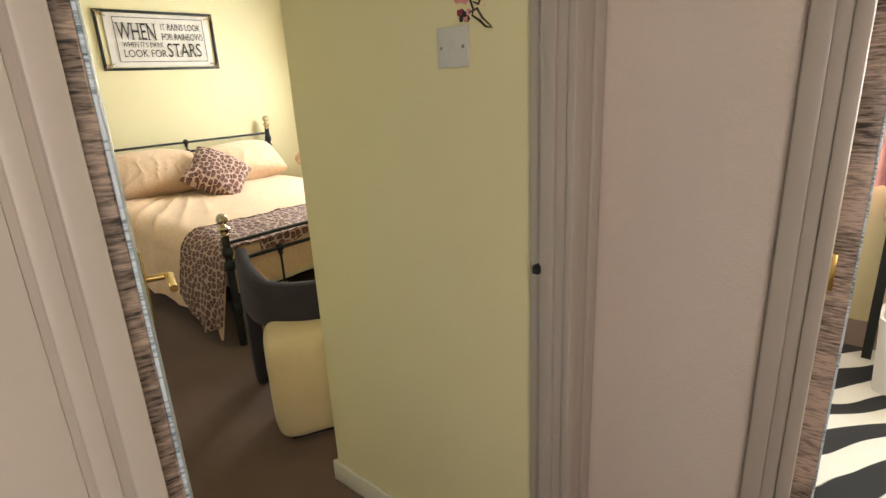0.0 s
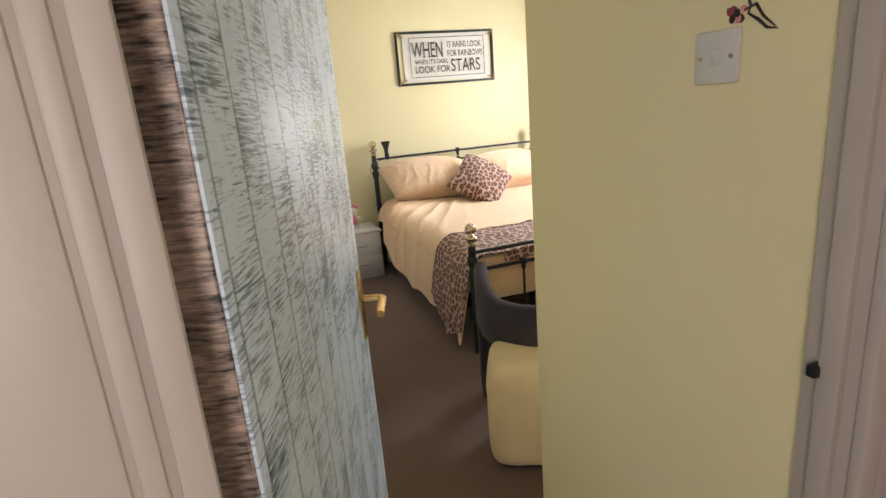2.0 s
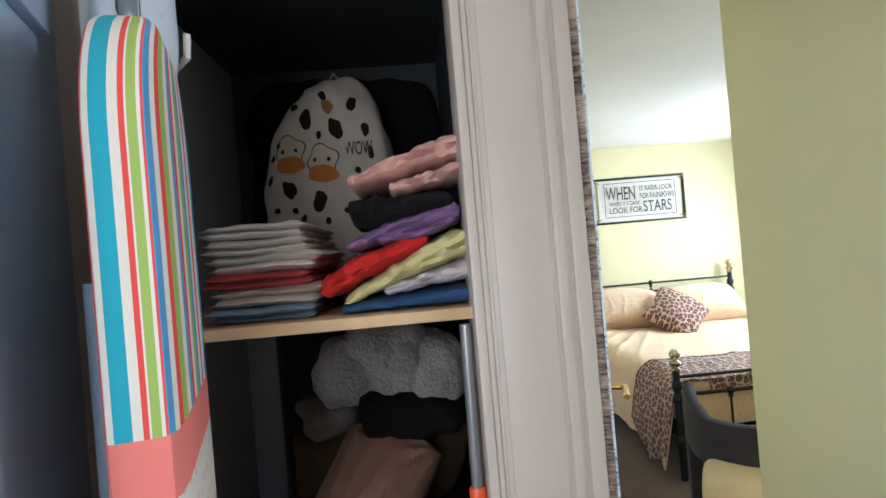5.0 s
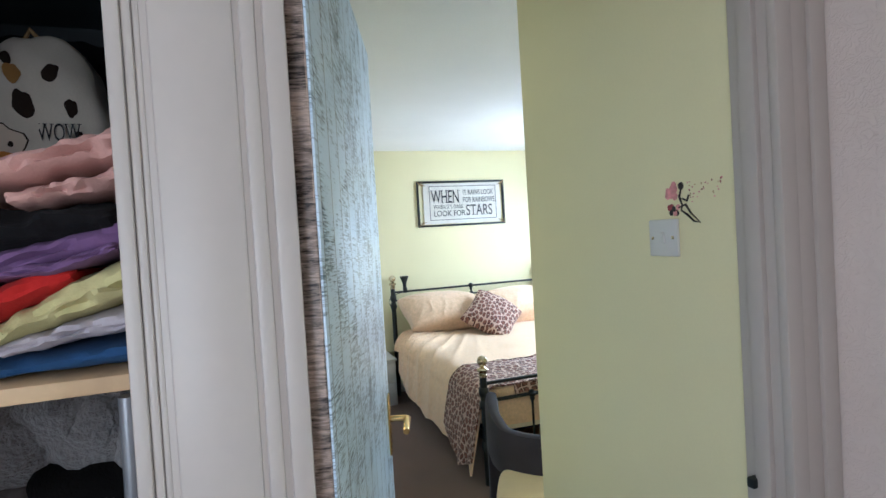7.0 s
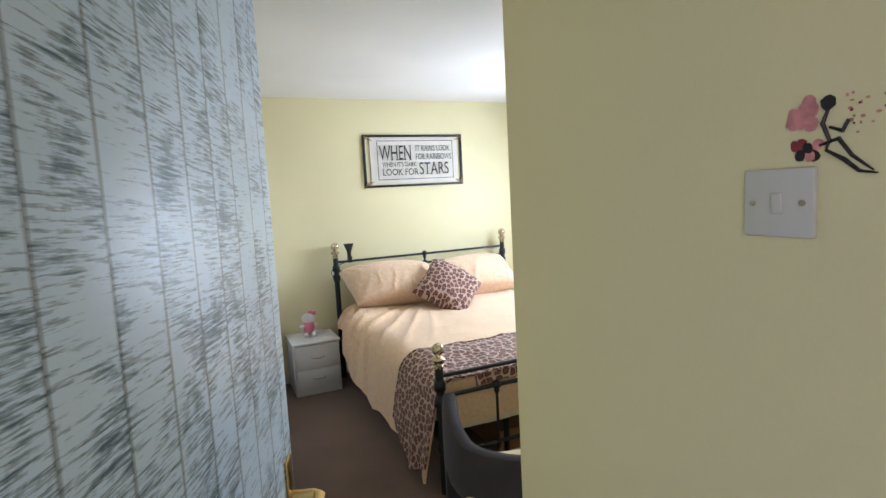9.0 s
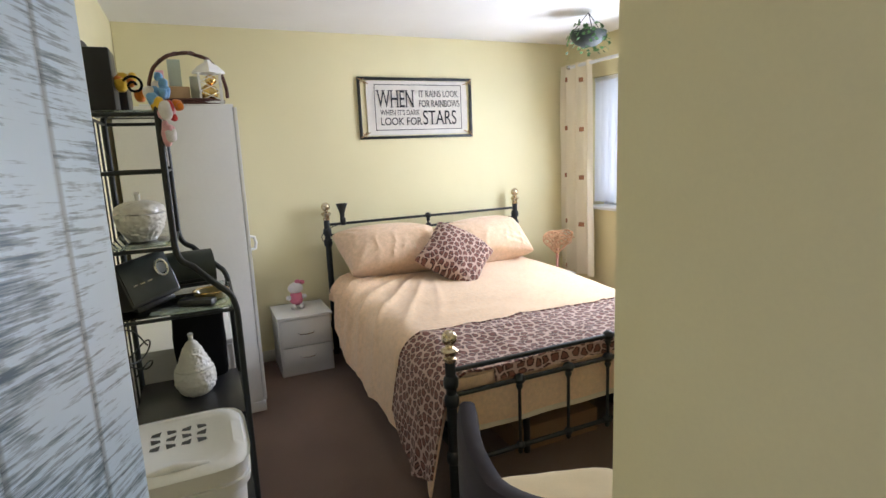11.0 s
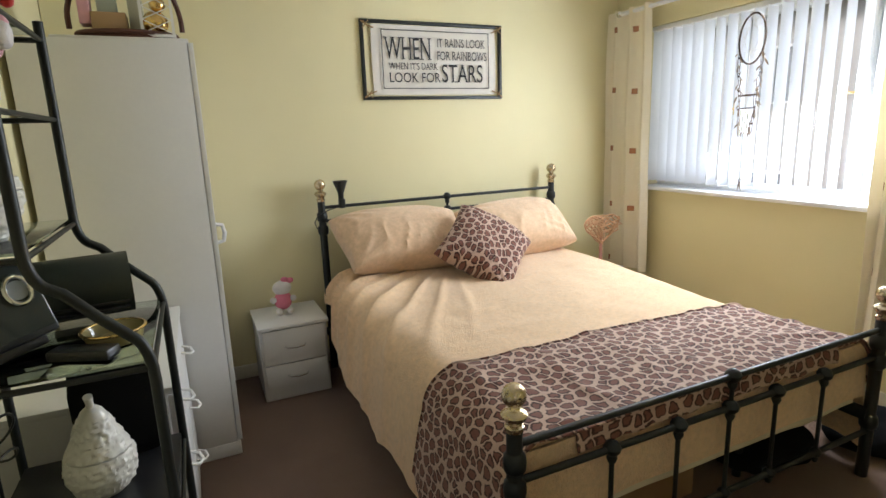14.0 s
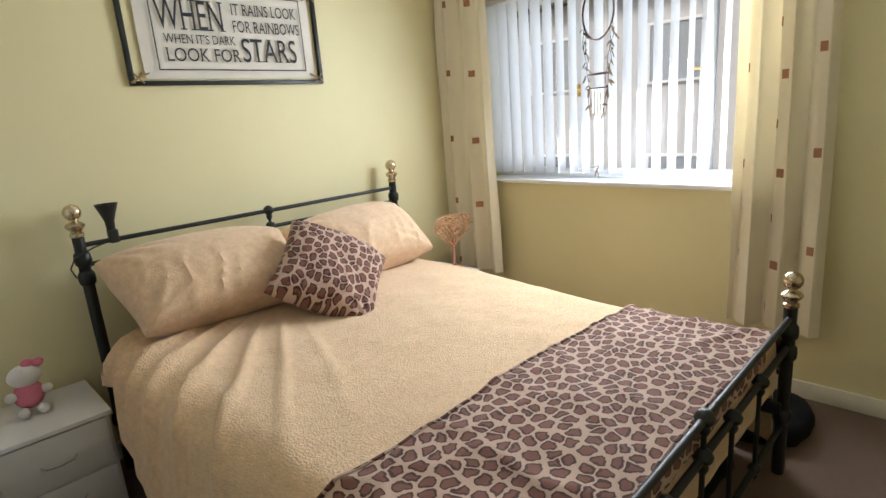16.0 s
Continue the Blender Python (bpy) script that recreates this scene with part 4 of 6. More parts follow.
tagged(keeper, "steel latch keep on the door lining", "latch", kind="structure")

# ---- bedroom: things along the south wall ----
part("handle", tube([(-4.20, 0.680, 0.99), (-4.205, 0.706, 0.995), (-4.21, 0.714, 1.03), (-4.205, 0.706, 1.065), (-4.20, 0.680, 1.07)], 0.009, 12), PLASTIC, ward, "white bowed door handle")
part("plinth", box((-4.97, 0.07, 0.002), (-4.148, 0.672, 0.065), 0.002), WHITE, ward)

rack = thing("shelf_rack", (-3.02, 0.3, 0), "black metal bakers rack with glass and board shelves", "shelf rack")
RN, RF, RB, RU, RL = -2.785, -3.245, 0.140, 0.340, 0.505
for rx in (RN, RF):
    curve = [(rx, RL, 0.0), (rx, RL, 0.55), (rx, RL, 0.99)]
    curve += [(rx, RL - 0.035 * (1 - math.cos(a)), 0.99 + 0.09 * math.sin(a)) for a in steps(0.25, 1.3, 5)]
    curve += [(rx, 0.43, 1.125), (rx, 0.385, 1.175)]
    curve += [(rx, RU + 0.032 * (1 - math.sin(a)), 1.255 - 0.07 * math.cos(a)) for a in steps(0.3, 1.5, 5)]
    curve += [(rx, RU, 1.45), (rx, RU, 1.70)]
    part("front_post", tube(curve, 0.0105, 10), BLACK, rack)
    part("back_post", tube([(rx, RB, 0.0), (rx, RB, 1.80)], 0.0105, 10), BLACK, rack)
    for z, yf in ((1.66, RU), (1.485, RU), (1.240, RU), (1.012, RL), (0.615, RL), (0.25, RL)):
        part("side_bar", tube([(rx, RB, z), (rx, yf, z)], 0.0065, 8), BLACK, rack)
for z, yf in ((1.66, RU), (1.485, RU), (1.240, RU), (1.012, RL), (0.615, RL), (0.25, RL)):
    part("cross_bar", tube([(RN, yf, z), (RF, yf, z)], 0.0055, 8), BLACK, rack)
    part("cross_bar", tube([(RN, RB, z), (RF, RB, z)], 0.0055, 8), BLACK, rack)
for k2 in range(1, 4):
    xw = RN + (RF - RN) * k2 * 0.22
    part("back_wire", tube([(xw, RB, 0.25), (xw, RB, 1.66)], 0.004, 6), BLACK, rack)
top_arc = [(RN + (RF - RN) * u, RB, 1.80 + 0.10 * math.sin(math.pi * u)) for u in steps(0, 1, 12)]
part("top_arch", tube(top_arc, 0.010, 8), BLACK, rack)
SHELF_GLASS = glass_material("smoked_shelf_glass", (0.30, 0.36, 0.33))
part("glass_shelf", box((RF + 0.01, RB + 0.01, 1.247), (RN - 0.01, RU - 0.005, 1.253), 0.001), SHELF_GLASS, rack, "clear glass shelf")
part("glass_shelf", box((RF + 0.01, RB + 0.01, 1.019), (RN - 0.01, RL - 0.005, 1.025), 0.001), SHELF_GLASS, rack, "clear glass shelf")
part("glass_shelf", box((RF + 0.01, RB + 0.01, 1.668), (RN - 0.01, RU - 0.005, 1.674), 0.001), SHELF_GLASS, rack, "clear glass shelf")
part("board_shelf", box((RF + 0.005, RB + 0.005, 0.622), (RN - 0.005, RL - 0.005, 0.638), 0.002), BLACK_BOARD, rack, "black board shelf")
part("board_shelf", box((RF + 0.005, RB + 0.005, 0.258), (RN - 0.005, RL - 0.005, 0.274), 0.002), BLACK_BOARD, rack, "black board shelf")


def embossed_pot(name, at, profile, lid_from, label, stalk):
    """A white ceramic jar with a modelled leafy surface, a lid and a stalk."""
    pot = thing(name, at, label, "ceramic jar")
    n = [i for i, (r, h) in enumerate(profile) if h <= lid_from][-1]
    def rough(prof):
        bm = lathe(at, prof, 90, 0.0)
        for v in bm.verts:
            d = Vector((v.co.x - at[0], v.co.y - at[1], 0))
            if d.length > 0.03:
                v.co += d.normalized() * (0.007 * abs(noise.noise(v.co * 60)) + 0.004 * noise.noise(v.co * 120))
        return bm
    part("body", rough(profile[:n + 1]), CERAMIC, pot)
    part("lid", rough([(profile[n][0] * 0.985, profile[n][1] + 0.003)] + profile[n + 1:]), CERAMIC, pot)
    part("stalk", tube([(at[0], at[1], at[2] + stalk - 0.03), (at[0] + 0.004, at[1], at[2] + stalk), (at[0] + 0.012, at[1], at[2] + stalk + 0.018)], [0.010, 0.008, 0.010], 10), CERAMIC, pot)


def smooth_profile(keys, n):
    hs = [h for h, r in keys]
    out = []
    for h in steps(hs[0], hs[-1], n):
        out.append((float(np.interp(h, hs, [r for q, r in keys])), h))
    return out


embossed_pot("pear_jar", (-3.05, 0.342, 0.638), smooth_profile([(0, 0.042), (0.012, 0.056), (0.045, 0.071), (0.08, 0.072), (0.115, 0.060), (0.15, 0.043), (0.178, 0.033), (0.20, 0.022), (0.21, 0.010)], 60), 0.10, "white pear-shaped ceramic jar with embossed leaves", 0.22)
embossed_pot("round_jar", (-2.955, 0.240, 1.253), smooth_profile([(0, 0.034), (0.012, 0.046), (0.04, 0.066), (0.075, 0.077), (0.10, 0.077), (0.118, 0.071), (0.130, 0.052), (0.137, 0.02)], 50), 0.094, "round white ceramic jar with an embossed surface", 0.145)

radio = thing("radio_clock", (-2.93, 0.29, 0.998), "black tilted desk radio with a round silver dial", "radio")
RAD = Matrix.Translation((-2.93, 0.245, 1.043)) @ Matrix.Rotation(radians(34), 4, "Z") @ Matrix.Rotation(radians(-16), 4, "Y") @ Matrix.Rotation(radians(9), 4, "X")
part("body", box((-0.070, -0.090, 0.0), (0.035, 0.095, 0.158), 0.008, RAD), BLACK_PLASTIC, radio)
part("screen", box((0.034, -0.084, 0.014), (0.040, 0.089, 0.150), 0.002, RAD), plain("dark_glossy_screen", (0.035, 0.042, 0.040), 0.14, 30, 0.1, 3, 0.0), radio, "dark glossy panel")
part("dial", tube([RAD @ Vector((0.042, 0.055 + 0.021 * math.cos(a), 0.100 + 0.028 * math.sin(a))) for a in steps(0, 2 * math.pi, 30)[:-1]], 0.005, 8, True), CHROME, radio, "oval silver dial ring")
part("dial_face", tube([RAD @ Vector((0.039, 0.055, 0.100)), RAD @ Vector((0.0415, 0.055, 0.100))], 0.019, 24), plain("grey_dial_face", (0.25, 0.27, 0.26), 0.3, 60, 0.1, 20), radio)
part("stand", box((-0.05, -0.07, -0.018), (0.02, 0.07, 0.004), 0.003, RAD), BLACK_PLASTIC, radio)
for i in range(3):
    part("label_bar", box((0.0402, -0.060 + i * 0.026, 0.070), (0.0406, -0.044 + i * 0.026, 0.074), 0.0, RAD), CHROME, radio)

roll = thing("desk_speaker", (-3.16, 0.40, 1.025), "dark rounded speaker box with a ribbed front", "speaker")
RO = Matrix.Translation((-3.14, 0.33, 1.025)) @ Matrix.Rotation(radians(8), 4, "Z")
bm = bmesh.new()
ring = [(0.085 * math.cos(a) * 0.9, 0.075 + 0.075 * math.sin(a)) for a in steps(-0.9, math.pi + 0.9, 16)]
ends = []
for yy in (-0.10, 0.12):
    ends.append([bm.verts.new(RO @ Vector((x, yy, z))) for x, z in ring])
for j in range(len(ring)):
    bm.faces.new((ends[0][j], ends[0][(j + 1) % len(ring)], ends[1][(j + 1) % len(ring)], ends[1][j]))
bm.faces.new(ends[0][::-1])
bm.faces.new(ends[1])
part("shell", bm, plain("dark_green_grey_plastic", (0.035, 0.045, 0.036), 0.4, 80, 0.15, 6, 0.05), roll)
for i in range(7):
    part("rib", box((0.055 - i * 0.004, -0.09, 0.03 + i * 0.014), (0.078 - i * 0.003, 0.11, 0.036 + i * 0.014), 0.001, RO), BLACK_PLASTIC, roll)

dish = thing("gold_rim_dish", (-2.93, 0.44, 1.025), "glass dish with a gilt rim", "dish")
part("bowl", lathe((-2.93, 0.43, 1.025), [(0.03, 0.0), (0.05, 0.006), (0.058, 0.03), (0.055, 0.032), (0.046, 0.010)], 28), plain("amber_glass", (0.30, 0.26, 0.12), 0.15, 20, 0.1, 5, 0.0), dish)
part("rim", tube([(-2.93 + 0.058 * math.cos(a), 0.43 + 0.058 * math.sin(a), 1.057) for a in steps(0, 2 * math.pi, 30)[:-1]], 0.003, 6, True), GOLD, dish, "gilt rim")

remote = tagged(part("cordless_phone", box((-0.02, -0.06, 0.0), (0.025, 0.06, 0.022), 0.006, Matrix.Translation((-2.87, 0.385, 1.025)) @ Matrix.Rotation(radians(-25), 4, "Z")), BLACK_PLASTIC), "black plastic cordless phone on the glass shelf", "phone")

printer = tagged(part("black_bag", soft_box((-3.235, 0.275, 0.638), (-3.165, 0.468, 0.985), 0.008, 3.0, 10, 9.0), BLACK_CLOTH), "black soft bag standing on the rack's board shelf", "bag")

chest = thing("drawer_chest", (-3.75, 0.3, 0), "low white chest of drawers with hoop handles", "chest of drawers")
part("carcass", box((-4.12, 0.07, 0.0), (-3.29, 0.475, 0.735), 0.002), WHITE, chest)
part("top", box((-4.125, 0.068, 0.735), (-3.285, 0.50, 0.755), 0.002), WHITE, chest)
for i in range(3):
    z0 = 0.05 + i * 0.228
    for c0 in (-4.115, -3.70):
        dfront = part("drawer_front", box((c0, 0.476, z0), (c0 + 0.405, 0.494, z0 + 0.22), 0.002), WHITE, chest)
        xm = c0 + 0.20
        part("handle", tube([(xm - 0.04, 0.494, z0 + 0.13), (xm - 0.035, 0.525, z0 + 0.12), (xm, 0.535, z0 + 0.115), (xm + 0.035, 0.525, z0 + 0.12), (xm + 0.04, 0.494, z0 + 0.13)], 0.005, 8), PLASTIC, dfront)

# cables behind the rack
for i in range(5):
    rc = random.Random(i)
    pts, yy, xx = [], 0.072, -2.86 - 0.08 * i
    for z in steps(1.62, 0.55 + 0.1 * i, 12):
        pts.append((xx + rc.uniform(-0.02, 0.02), yy + rc.uniform(0, 0.012), z))
    tagged(part("cable", tube(pts, 0.0025, 5), BLACK_PLASTIC if i % 2 else DARK_WICKER), "thin dark cable hanging on the wall", "cable", "cables on the wall")
loop = [(-2.98 + 0.05 * math.cos(a * 1.3) * (1 + 0.2 * math.sin(a * 2)), 0.22 + 0.05 * math.sin(a), 0.70 + 0.03 * math.sin(a * 1.7) + 0.01 * a) for a in steps(0, 14, 70)]
tagged(part("tangled_cable", tube([(x, y - 0.06, z + 0.08) for x, y, z in loop], 0.003, 5), BLACK_PLASTIC), "tangled black cables on the shelf", "cable")

# laundry basket
basket = thing("laundry_basket", (-2.55, 0.28, 0), "white plastic laundry basket with a pierced lid", "laundry basket")


def rounded_ring(cx, cy, hx, hy, z, r, n=40):
    pts = []
    for i in range(n):
        a = 2 * math.pi * i / n
        c, s = math.cos(a), math.sin(a)
        k2 = (abs(c) ** 5 + abs(s) ** 5) ** (-0.2)
        pts.append(Vector((cx + hx * c * k2, cy + hy * s * k2, z)))
    return pts


def loft(rings):
    bm = bmesh.new()
    vs = [[bm.verts.new(p) for p in ring] for ring in rings]
    for a, b in zip(vs, vs[1:]):
        for j in range(len(a)):
            bm.faces.new((a[j], a[(j + 1) % len(a)], b[(j + 1) % len(a)], b[j]))
    bm.faces.new(vs[0][::-1])
    bm.faces.new(vs[-1])
    return bm


BK = (-2.53, 0.290)
part("tub", loft([rounded_ring(*BK, hx, hy, z, 0) for hx, hy, z in ((0.150, 0.140, 0.0), (0.160, 0.150, 0.02), (0.185, 0.175, 0.575), (0.200, 0.188, 0.585), (0.202, 0.190, 0.610), (0.186, 0.174, 0.611), (0.180, 0.170, 0.575), (0.15, 0.14, 0.03))]), PLASTIC, basket)
lid = part("lid", loft([rounded_ring(*BK, hx, hy, z, 0) for hx, hy, z in ((0.196, 0.184, 0.613), (0.206, 0.194, 0.660), (0.204, 0.192, 0.650), (0.190, 0.178, 0.665), (0.165, 0.150, 0.669), (0.155, 0.14, 0.663))]), PLASTIC, basket)
basket.scale.z = 1.05
# Lid holes are flat dark patches with their shade put into the colour.
SLOT_SHADE = plain("shadowed_slot", (0.10, 0.10, 0.095), 0.9)
for i in range(4):
    for j in range(3):
        cx, cy, s = BK[0] - 0.09 + j * 0.045, BK[1] - 0.06 + i * 0.042, (1 if (i + j) % 2 else -1)
        bm = bmesh.new()
        bm.faces.new([bm.verts.new(p) for p in ((cx - 0.016, cy - 0.014 * s, 0.6645), (cx + 0.016, cy - 0.010 * s, 0.6645), (cx + 0.010, cy + 0.014 * s, 0.6645), (cx - 0.006, cy + 0.012 * s, 0.6645))])
        part("slot_shade", bm, SLOT_SHADE, lid)
part("lid_grip", tube([(BK[0] + 0.15, BK[1] - 0.08, 0.660), (BK[0] + 0.165, BK[1], 0.681), (BK[0] + 0.15, BK[1] + 0.08, 0.660)], 0.010, 10), PLASTIC, basket)

# on the rack's top and the wardrobe
BRIGHT = {c: plain(c + "_plush", v, 0.95, 200, 0.1, 20, 0.5, 0.004, 0.0, 0.4) for c, v in dict(orange=(0.80, 0.25, 0.03), yellow=(0.85, 0.55, 0.06), blue=(0.20, 0.42, 0.72), red=(0.62, 0.05, 0.04), pink=(0.78, 0.42, 0.46), white=(0.78, 0.74, 0.72), green=(0.12, 0.35, 0.2)).items()}
toy = thing("plush_garland", (-2.86, 0.40, 1.45), "small bright plush pieces hanging from the rack", "soft toy")
rt = random.Random(17)
CLUSTERS = (("orange", "yellow", -2.88, 0.262, 1.715, 0.030, 7), ("blue", "white", -2.81, 0.335, 1.715, 0.032, 8), ("blue", "yellow", -2.80, 0.352, 1.665, 0.022, 5), ("red", "orange", -2.79, 0.388, 1.630, 0.022, 6), ("white", "pink", -2.78, 0.362, 1.620, 0.020, 5), ("pink", "white", -2.78, 0.368, 1.560, 0.014, 5))
for c, c2, cx, cy, cz, spread, count in CLUSTERS:
    for i in range(count):
        x, y, z, r = cx + rt.uniform(-0.6, 0.6) * spread, cy + rt.uniform(-1, 1) * spread, cz + 0.037 + rt.uniform(-1, 1) * spread, rt.uniform(0.010, 0.019)
        part("plush_piece", soft_box((x - r, y - r, z - r * 1.2), (x + r, y + r, z + r * 1.2), r * 0.3, x * 50 + z * 30 + i, 3, 2.3, freq=40), BRIGHT[c if i % 3 else c2], toy)
part("snail_spiral", tube([(-2.842, 0.282 + (0.006 + 0.0026 * a) * math.cos(a), 1.752 + (0.006 + 0.0026 * a) * math.sin(a)) for a in steps(0, 9, 40)], 0.004, 6), BLACK_CLOTH, toy, "black plush spiral")
part("plush_head", soft_box((-2.795, 0.345, 1.640), (-2.755, 0.385, 1.700), 0.003, 3.0, 5, 2.4, freq=30), BRIGHT["white"], toy, "white plush head")
part("plush_leg", soft_box((-2.790, 0.345, 1.560), (-2.765, 0.372, 1.640), 0.003, 7.0, 5, 2.6, freq=30), BRIGHT["pink"], toy, "pink plush leg")
part("hanging_loop", tube([(-2.785, 0.352, 1.50), (-2.783, 0.352, 1.60), (-2.790, 0.345, 1.70)], 0.003, 5), BRIGHT["white"], toy)
tagged(part("speaker_box", box((-2.95, 0.13, 1.674), (-2.82, 0.23, 1.86), 0.006), BLACK_PLASTIC), "black box speaker on the rack's top", "speaker")
tagged(part("speaker_box.001", box((-3.16, 0.13, 1.674), (-3.0, 0.25, 1.80), 0.006), BLACK_PLASTIC), "black box on the rack's top", "speaker")

tray = tagged(part("folded_paper", box((-4.50, 0.20, 1.81), (-4.18, 0.665, 1.825), 0.004), WHITE), "folded white paper on the wardrobe", "paper")
hamper = thing("wicker_basket", (-4.33, 0.45, 1.825), "dark red wicker basket with a hoop handle and gifts", "basket")
for i in range(2):
    part("wicker_hoop", tube([(-4.33 + (0.11 + 0.006 * i) * math.cos(a), 0.45 + (0.17 + 0.008 * i) * math.sin(a), 1.835 + 0.016 * i) for a in steps(0, 2 * math.pi, 36)[:-1]], 0.009, 6, True), DARK_WICKER, hamper)
part("floor_weave", loft([rounded_ring(-4.33, 0.45, 0.10, 0.165, z, 0) for z in (1.826, 1.834)]), DARK_WICKER, hamper)
arch = [(-4.33 + 0.012 * math.sin(u * 40), 0.45 - 0.200 * math.cos(math.pi * u), 1.87 + 0.245 * math.sin(math.pi * u) ** 0.75) for u in steps(0, 1, 40)]
part("handle_hoop", tube(arch, 0.010, 8), DARK_WICKER, hamper)
part("handle_twist", tube([(x - 0.02 * math.sin(i * 1.1) + 0.006, y, z + 0.006 * math.cos(i * 1.1)) for i, (x, y, z) in enumerate(arch)], 0.007, 6), DARK_WICKER, hamper)
tagged(part("gift_box", box((-4.36, 0.335, 1.835), (-4.25, 0.455, 1.925), 0.004), plain("kraft_card", (0.42, 0.27, 0.14), 0.8)), "brown card gift box in the wicker basket", "box")
tagged(part("gift_box.001", box((-4.40, 0.355, 1.926), (-4.30, 0.42, 2.075), 0.003), plain("pale_green_card", (0.45, 0.52, 0.45), 0.7)), "pale green box in the wicker basket", "box")
tagged(part("gift_box.002", box((-4.34, 0.295, 1.880), (-4.26, 0.334, 2.010), 0.003), BRIGHT["pink"]), "pink card box in the wicker basket", "box")
tagged(part("gift_box.003", box((-4.40, 0.460, 1.835), (-4.33, 0.514, 1.99), 0.003), plain("cream_green_card", (0.55, 0.56, 0.46), 0.7)), "cream green tin in the wicker basket", "box")
lantern = thing("lantern", (-4.29, 0.562, 1.83), "small white lantern with a gold glass ball", "lantern")
for dx in (-0.055, 0.055):
    for dy in (-0.055, 0.055):
        part("corner_post", box((-4.29 + dx - 0.005, 0.562 + dy - 0.005, 1.84), (-4.29 + dx + 0.005, 0.562 + dy + 0.005, 2.000)), PLASTIC, lantern)
for side in (-1, 1):
    lattice = bmesh.new()
    for j in range(3):
        add_tube(lattice, [(-4.232, 0.562 + side * 0.052, 1.850 + 0.050 * j), (-4.232, 0.562 - side * 0.052, 1.900 + 0.050 * j)], 0.002, 5)
    part("lattice", lattice, PLASTIC, lantern)
part("base", box((-4.353, 0.499, 1.835), (-4.227, 0.625, 1.847), 0.002), PLASTIC, lantern)
part("roof", lathe((-4.29, 0.562, 2.000), [(0.088, 0.0), (0.086, 0.010), (0.05, 0.045), (0.020, 0.06), (0.014, 0.075)], 4), PLASTIC, lantern)
part("gold_ball", lathe((-4.285, 0.555, 1.847), [(0.048 * math.cos(a), 0.048 + 0.048 * math.sin(a)) for a in steps(-1.4, 1.5, 10)], 18, 0.1), GOLD, lantern, "gold glass ball")
part("gold_ball", lathe((-4.285, 0.568, 1.936), [(0.030 * math.cos(a), 0.030 + 0.030 * math.sin(a)) for a in steps(-1.4, 1.5, 8)], 14, 0.1), GOLD, lantern, "gold glass ball")

# ---- bedroom: chair, pouf and small things ----
chair = thing("tub_chair", (-2.0, 1.36, 0), "grey mauve velvet tub chair facing the bed", "chair")
CH = Matrix.Translation((-2.235, 1.41, 0)) @ Matrix.Rotation(math.atan2(-0.35, 0.94), 4, "Z")
# local x runs to the chair's back, y across it
arc_pts = [(0.0, -0.285), (0.10, -0.290), (0.20, -0.285)] + [(0.22 + 0.245 * math.sin(a), -0.275 * math.cos(a)) for a in steps(0.25, math.pi - 0.25, 16)] + [(0.20, 0.285), (0.10, 0.290), (0.0, 0.285)]


def band_section(i, n):
    """Half thickness, bottom and top of the upholstered band; the arm ends rise a little."""
    e = abs(i / (n - 1) - 0.5) * 2
    rise = max(0.0, (e - 0.62) / 0.38)
    return 0.036, 0.40 + 0.05 * (1 - e), 0.635 + 0.075 * rise ** 1.3


bm, rings = bmesh.new(), []
for i, (ax, ay) in enumerate(arc_pts):
    pa, pb = Vector((*arc_pts[max(i - 1, 0)], 0)), Vector((*arc_pts[min(i + 1, len(arc_pts) - 1)], 0))
    side = (pb - pa).normalized().cross(Vector((0, 0, 1)))
    h, z0, z1 = band_section(i, len(arc_pts))
    ring = []
    for q in steps(0, 2 * math.pi, 20)[:-1]:
        c, s = math.cos(q), math.sin(q)
        k2 = (abs(c) ** 4 + abs(s) ** 4) ** -0.25
        ring.append(bm.verts.new(CH @ (Vector((ax, ay, (z0 + z1) / 2 + (z1 - z0) / 2 * s * k2)) + side * h * c * k2)))
    rings.append(ring)
for a, b in zip(rings, rings[1:]):
    for j in range(20):
        bm.faces.new((a[j], a[(j + 1) % 20], b[(j + 1) % 20], b[j]))
for ring, sgn in ((rings[0], -1), (rings[-1], 1)):
    mid = bm.verts.new(sum((v.co for v in ring), Vector()) / 20 + CH.to_3x3() @ Vector((-0.022, 0, 0)))
    for j in range(20):
        f = (ring[j], ring[(j + 1) % 20], mid)
        bm.faces.new(f if sgn > 0 else f[::-1])
bmesh.ops.recalc_face_normals(bm, faces=bm.faces[:])
part("backrest", bm, CHAIR_CLOTH, chair, "curved velvet back and arms")
part("seat", soft_box((-0.02, -0.25, 0.33), (0.40, 0.25, 0.44), 0.006, 2.0, 9, 6.0, CH), POUF_CLOTH, chair, "cream velvet seat pad")
for ly in (-0.287, 0.287):
    part("arm_panel", soft_box((-0.020, ly - 0.034, 0.0), (0.085, ly + 0.034, 0.62), 0.002, ly, 9, 7.0, CH), CHAIR_CLOTH, chair, "velvet arm panel that stands on the floor")
for ly in (-0.20, 0.20):
    part("leg", tube([CH @ Vector((0.38, ly, 0.0)), CH @ Vector((0.38, ly, 0.46))], [0.010, 0.014], 10), BLACK, chair, "slim black leg")

pouf = thing("pouf", (-1.80, 1.08, 0), "cream velvet pouf tucked behind the chair", "pouf")
PF = Matrix.Translation((-1.815, 1.085, 0)) @ Matrix.Rotation(radians(-28), 4, "Z")
part("cover", soft_box((-0.180, -0.160, 0.012), (0.165, 0.165, 0.468), 0.003, 4.0, 15, 6.0, PF), POUF_CLOTH, pouf)
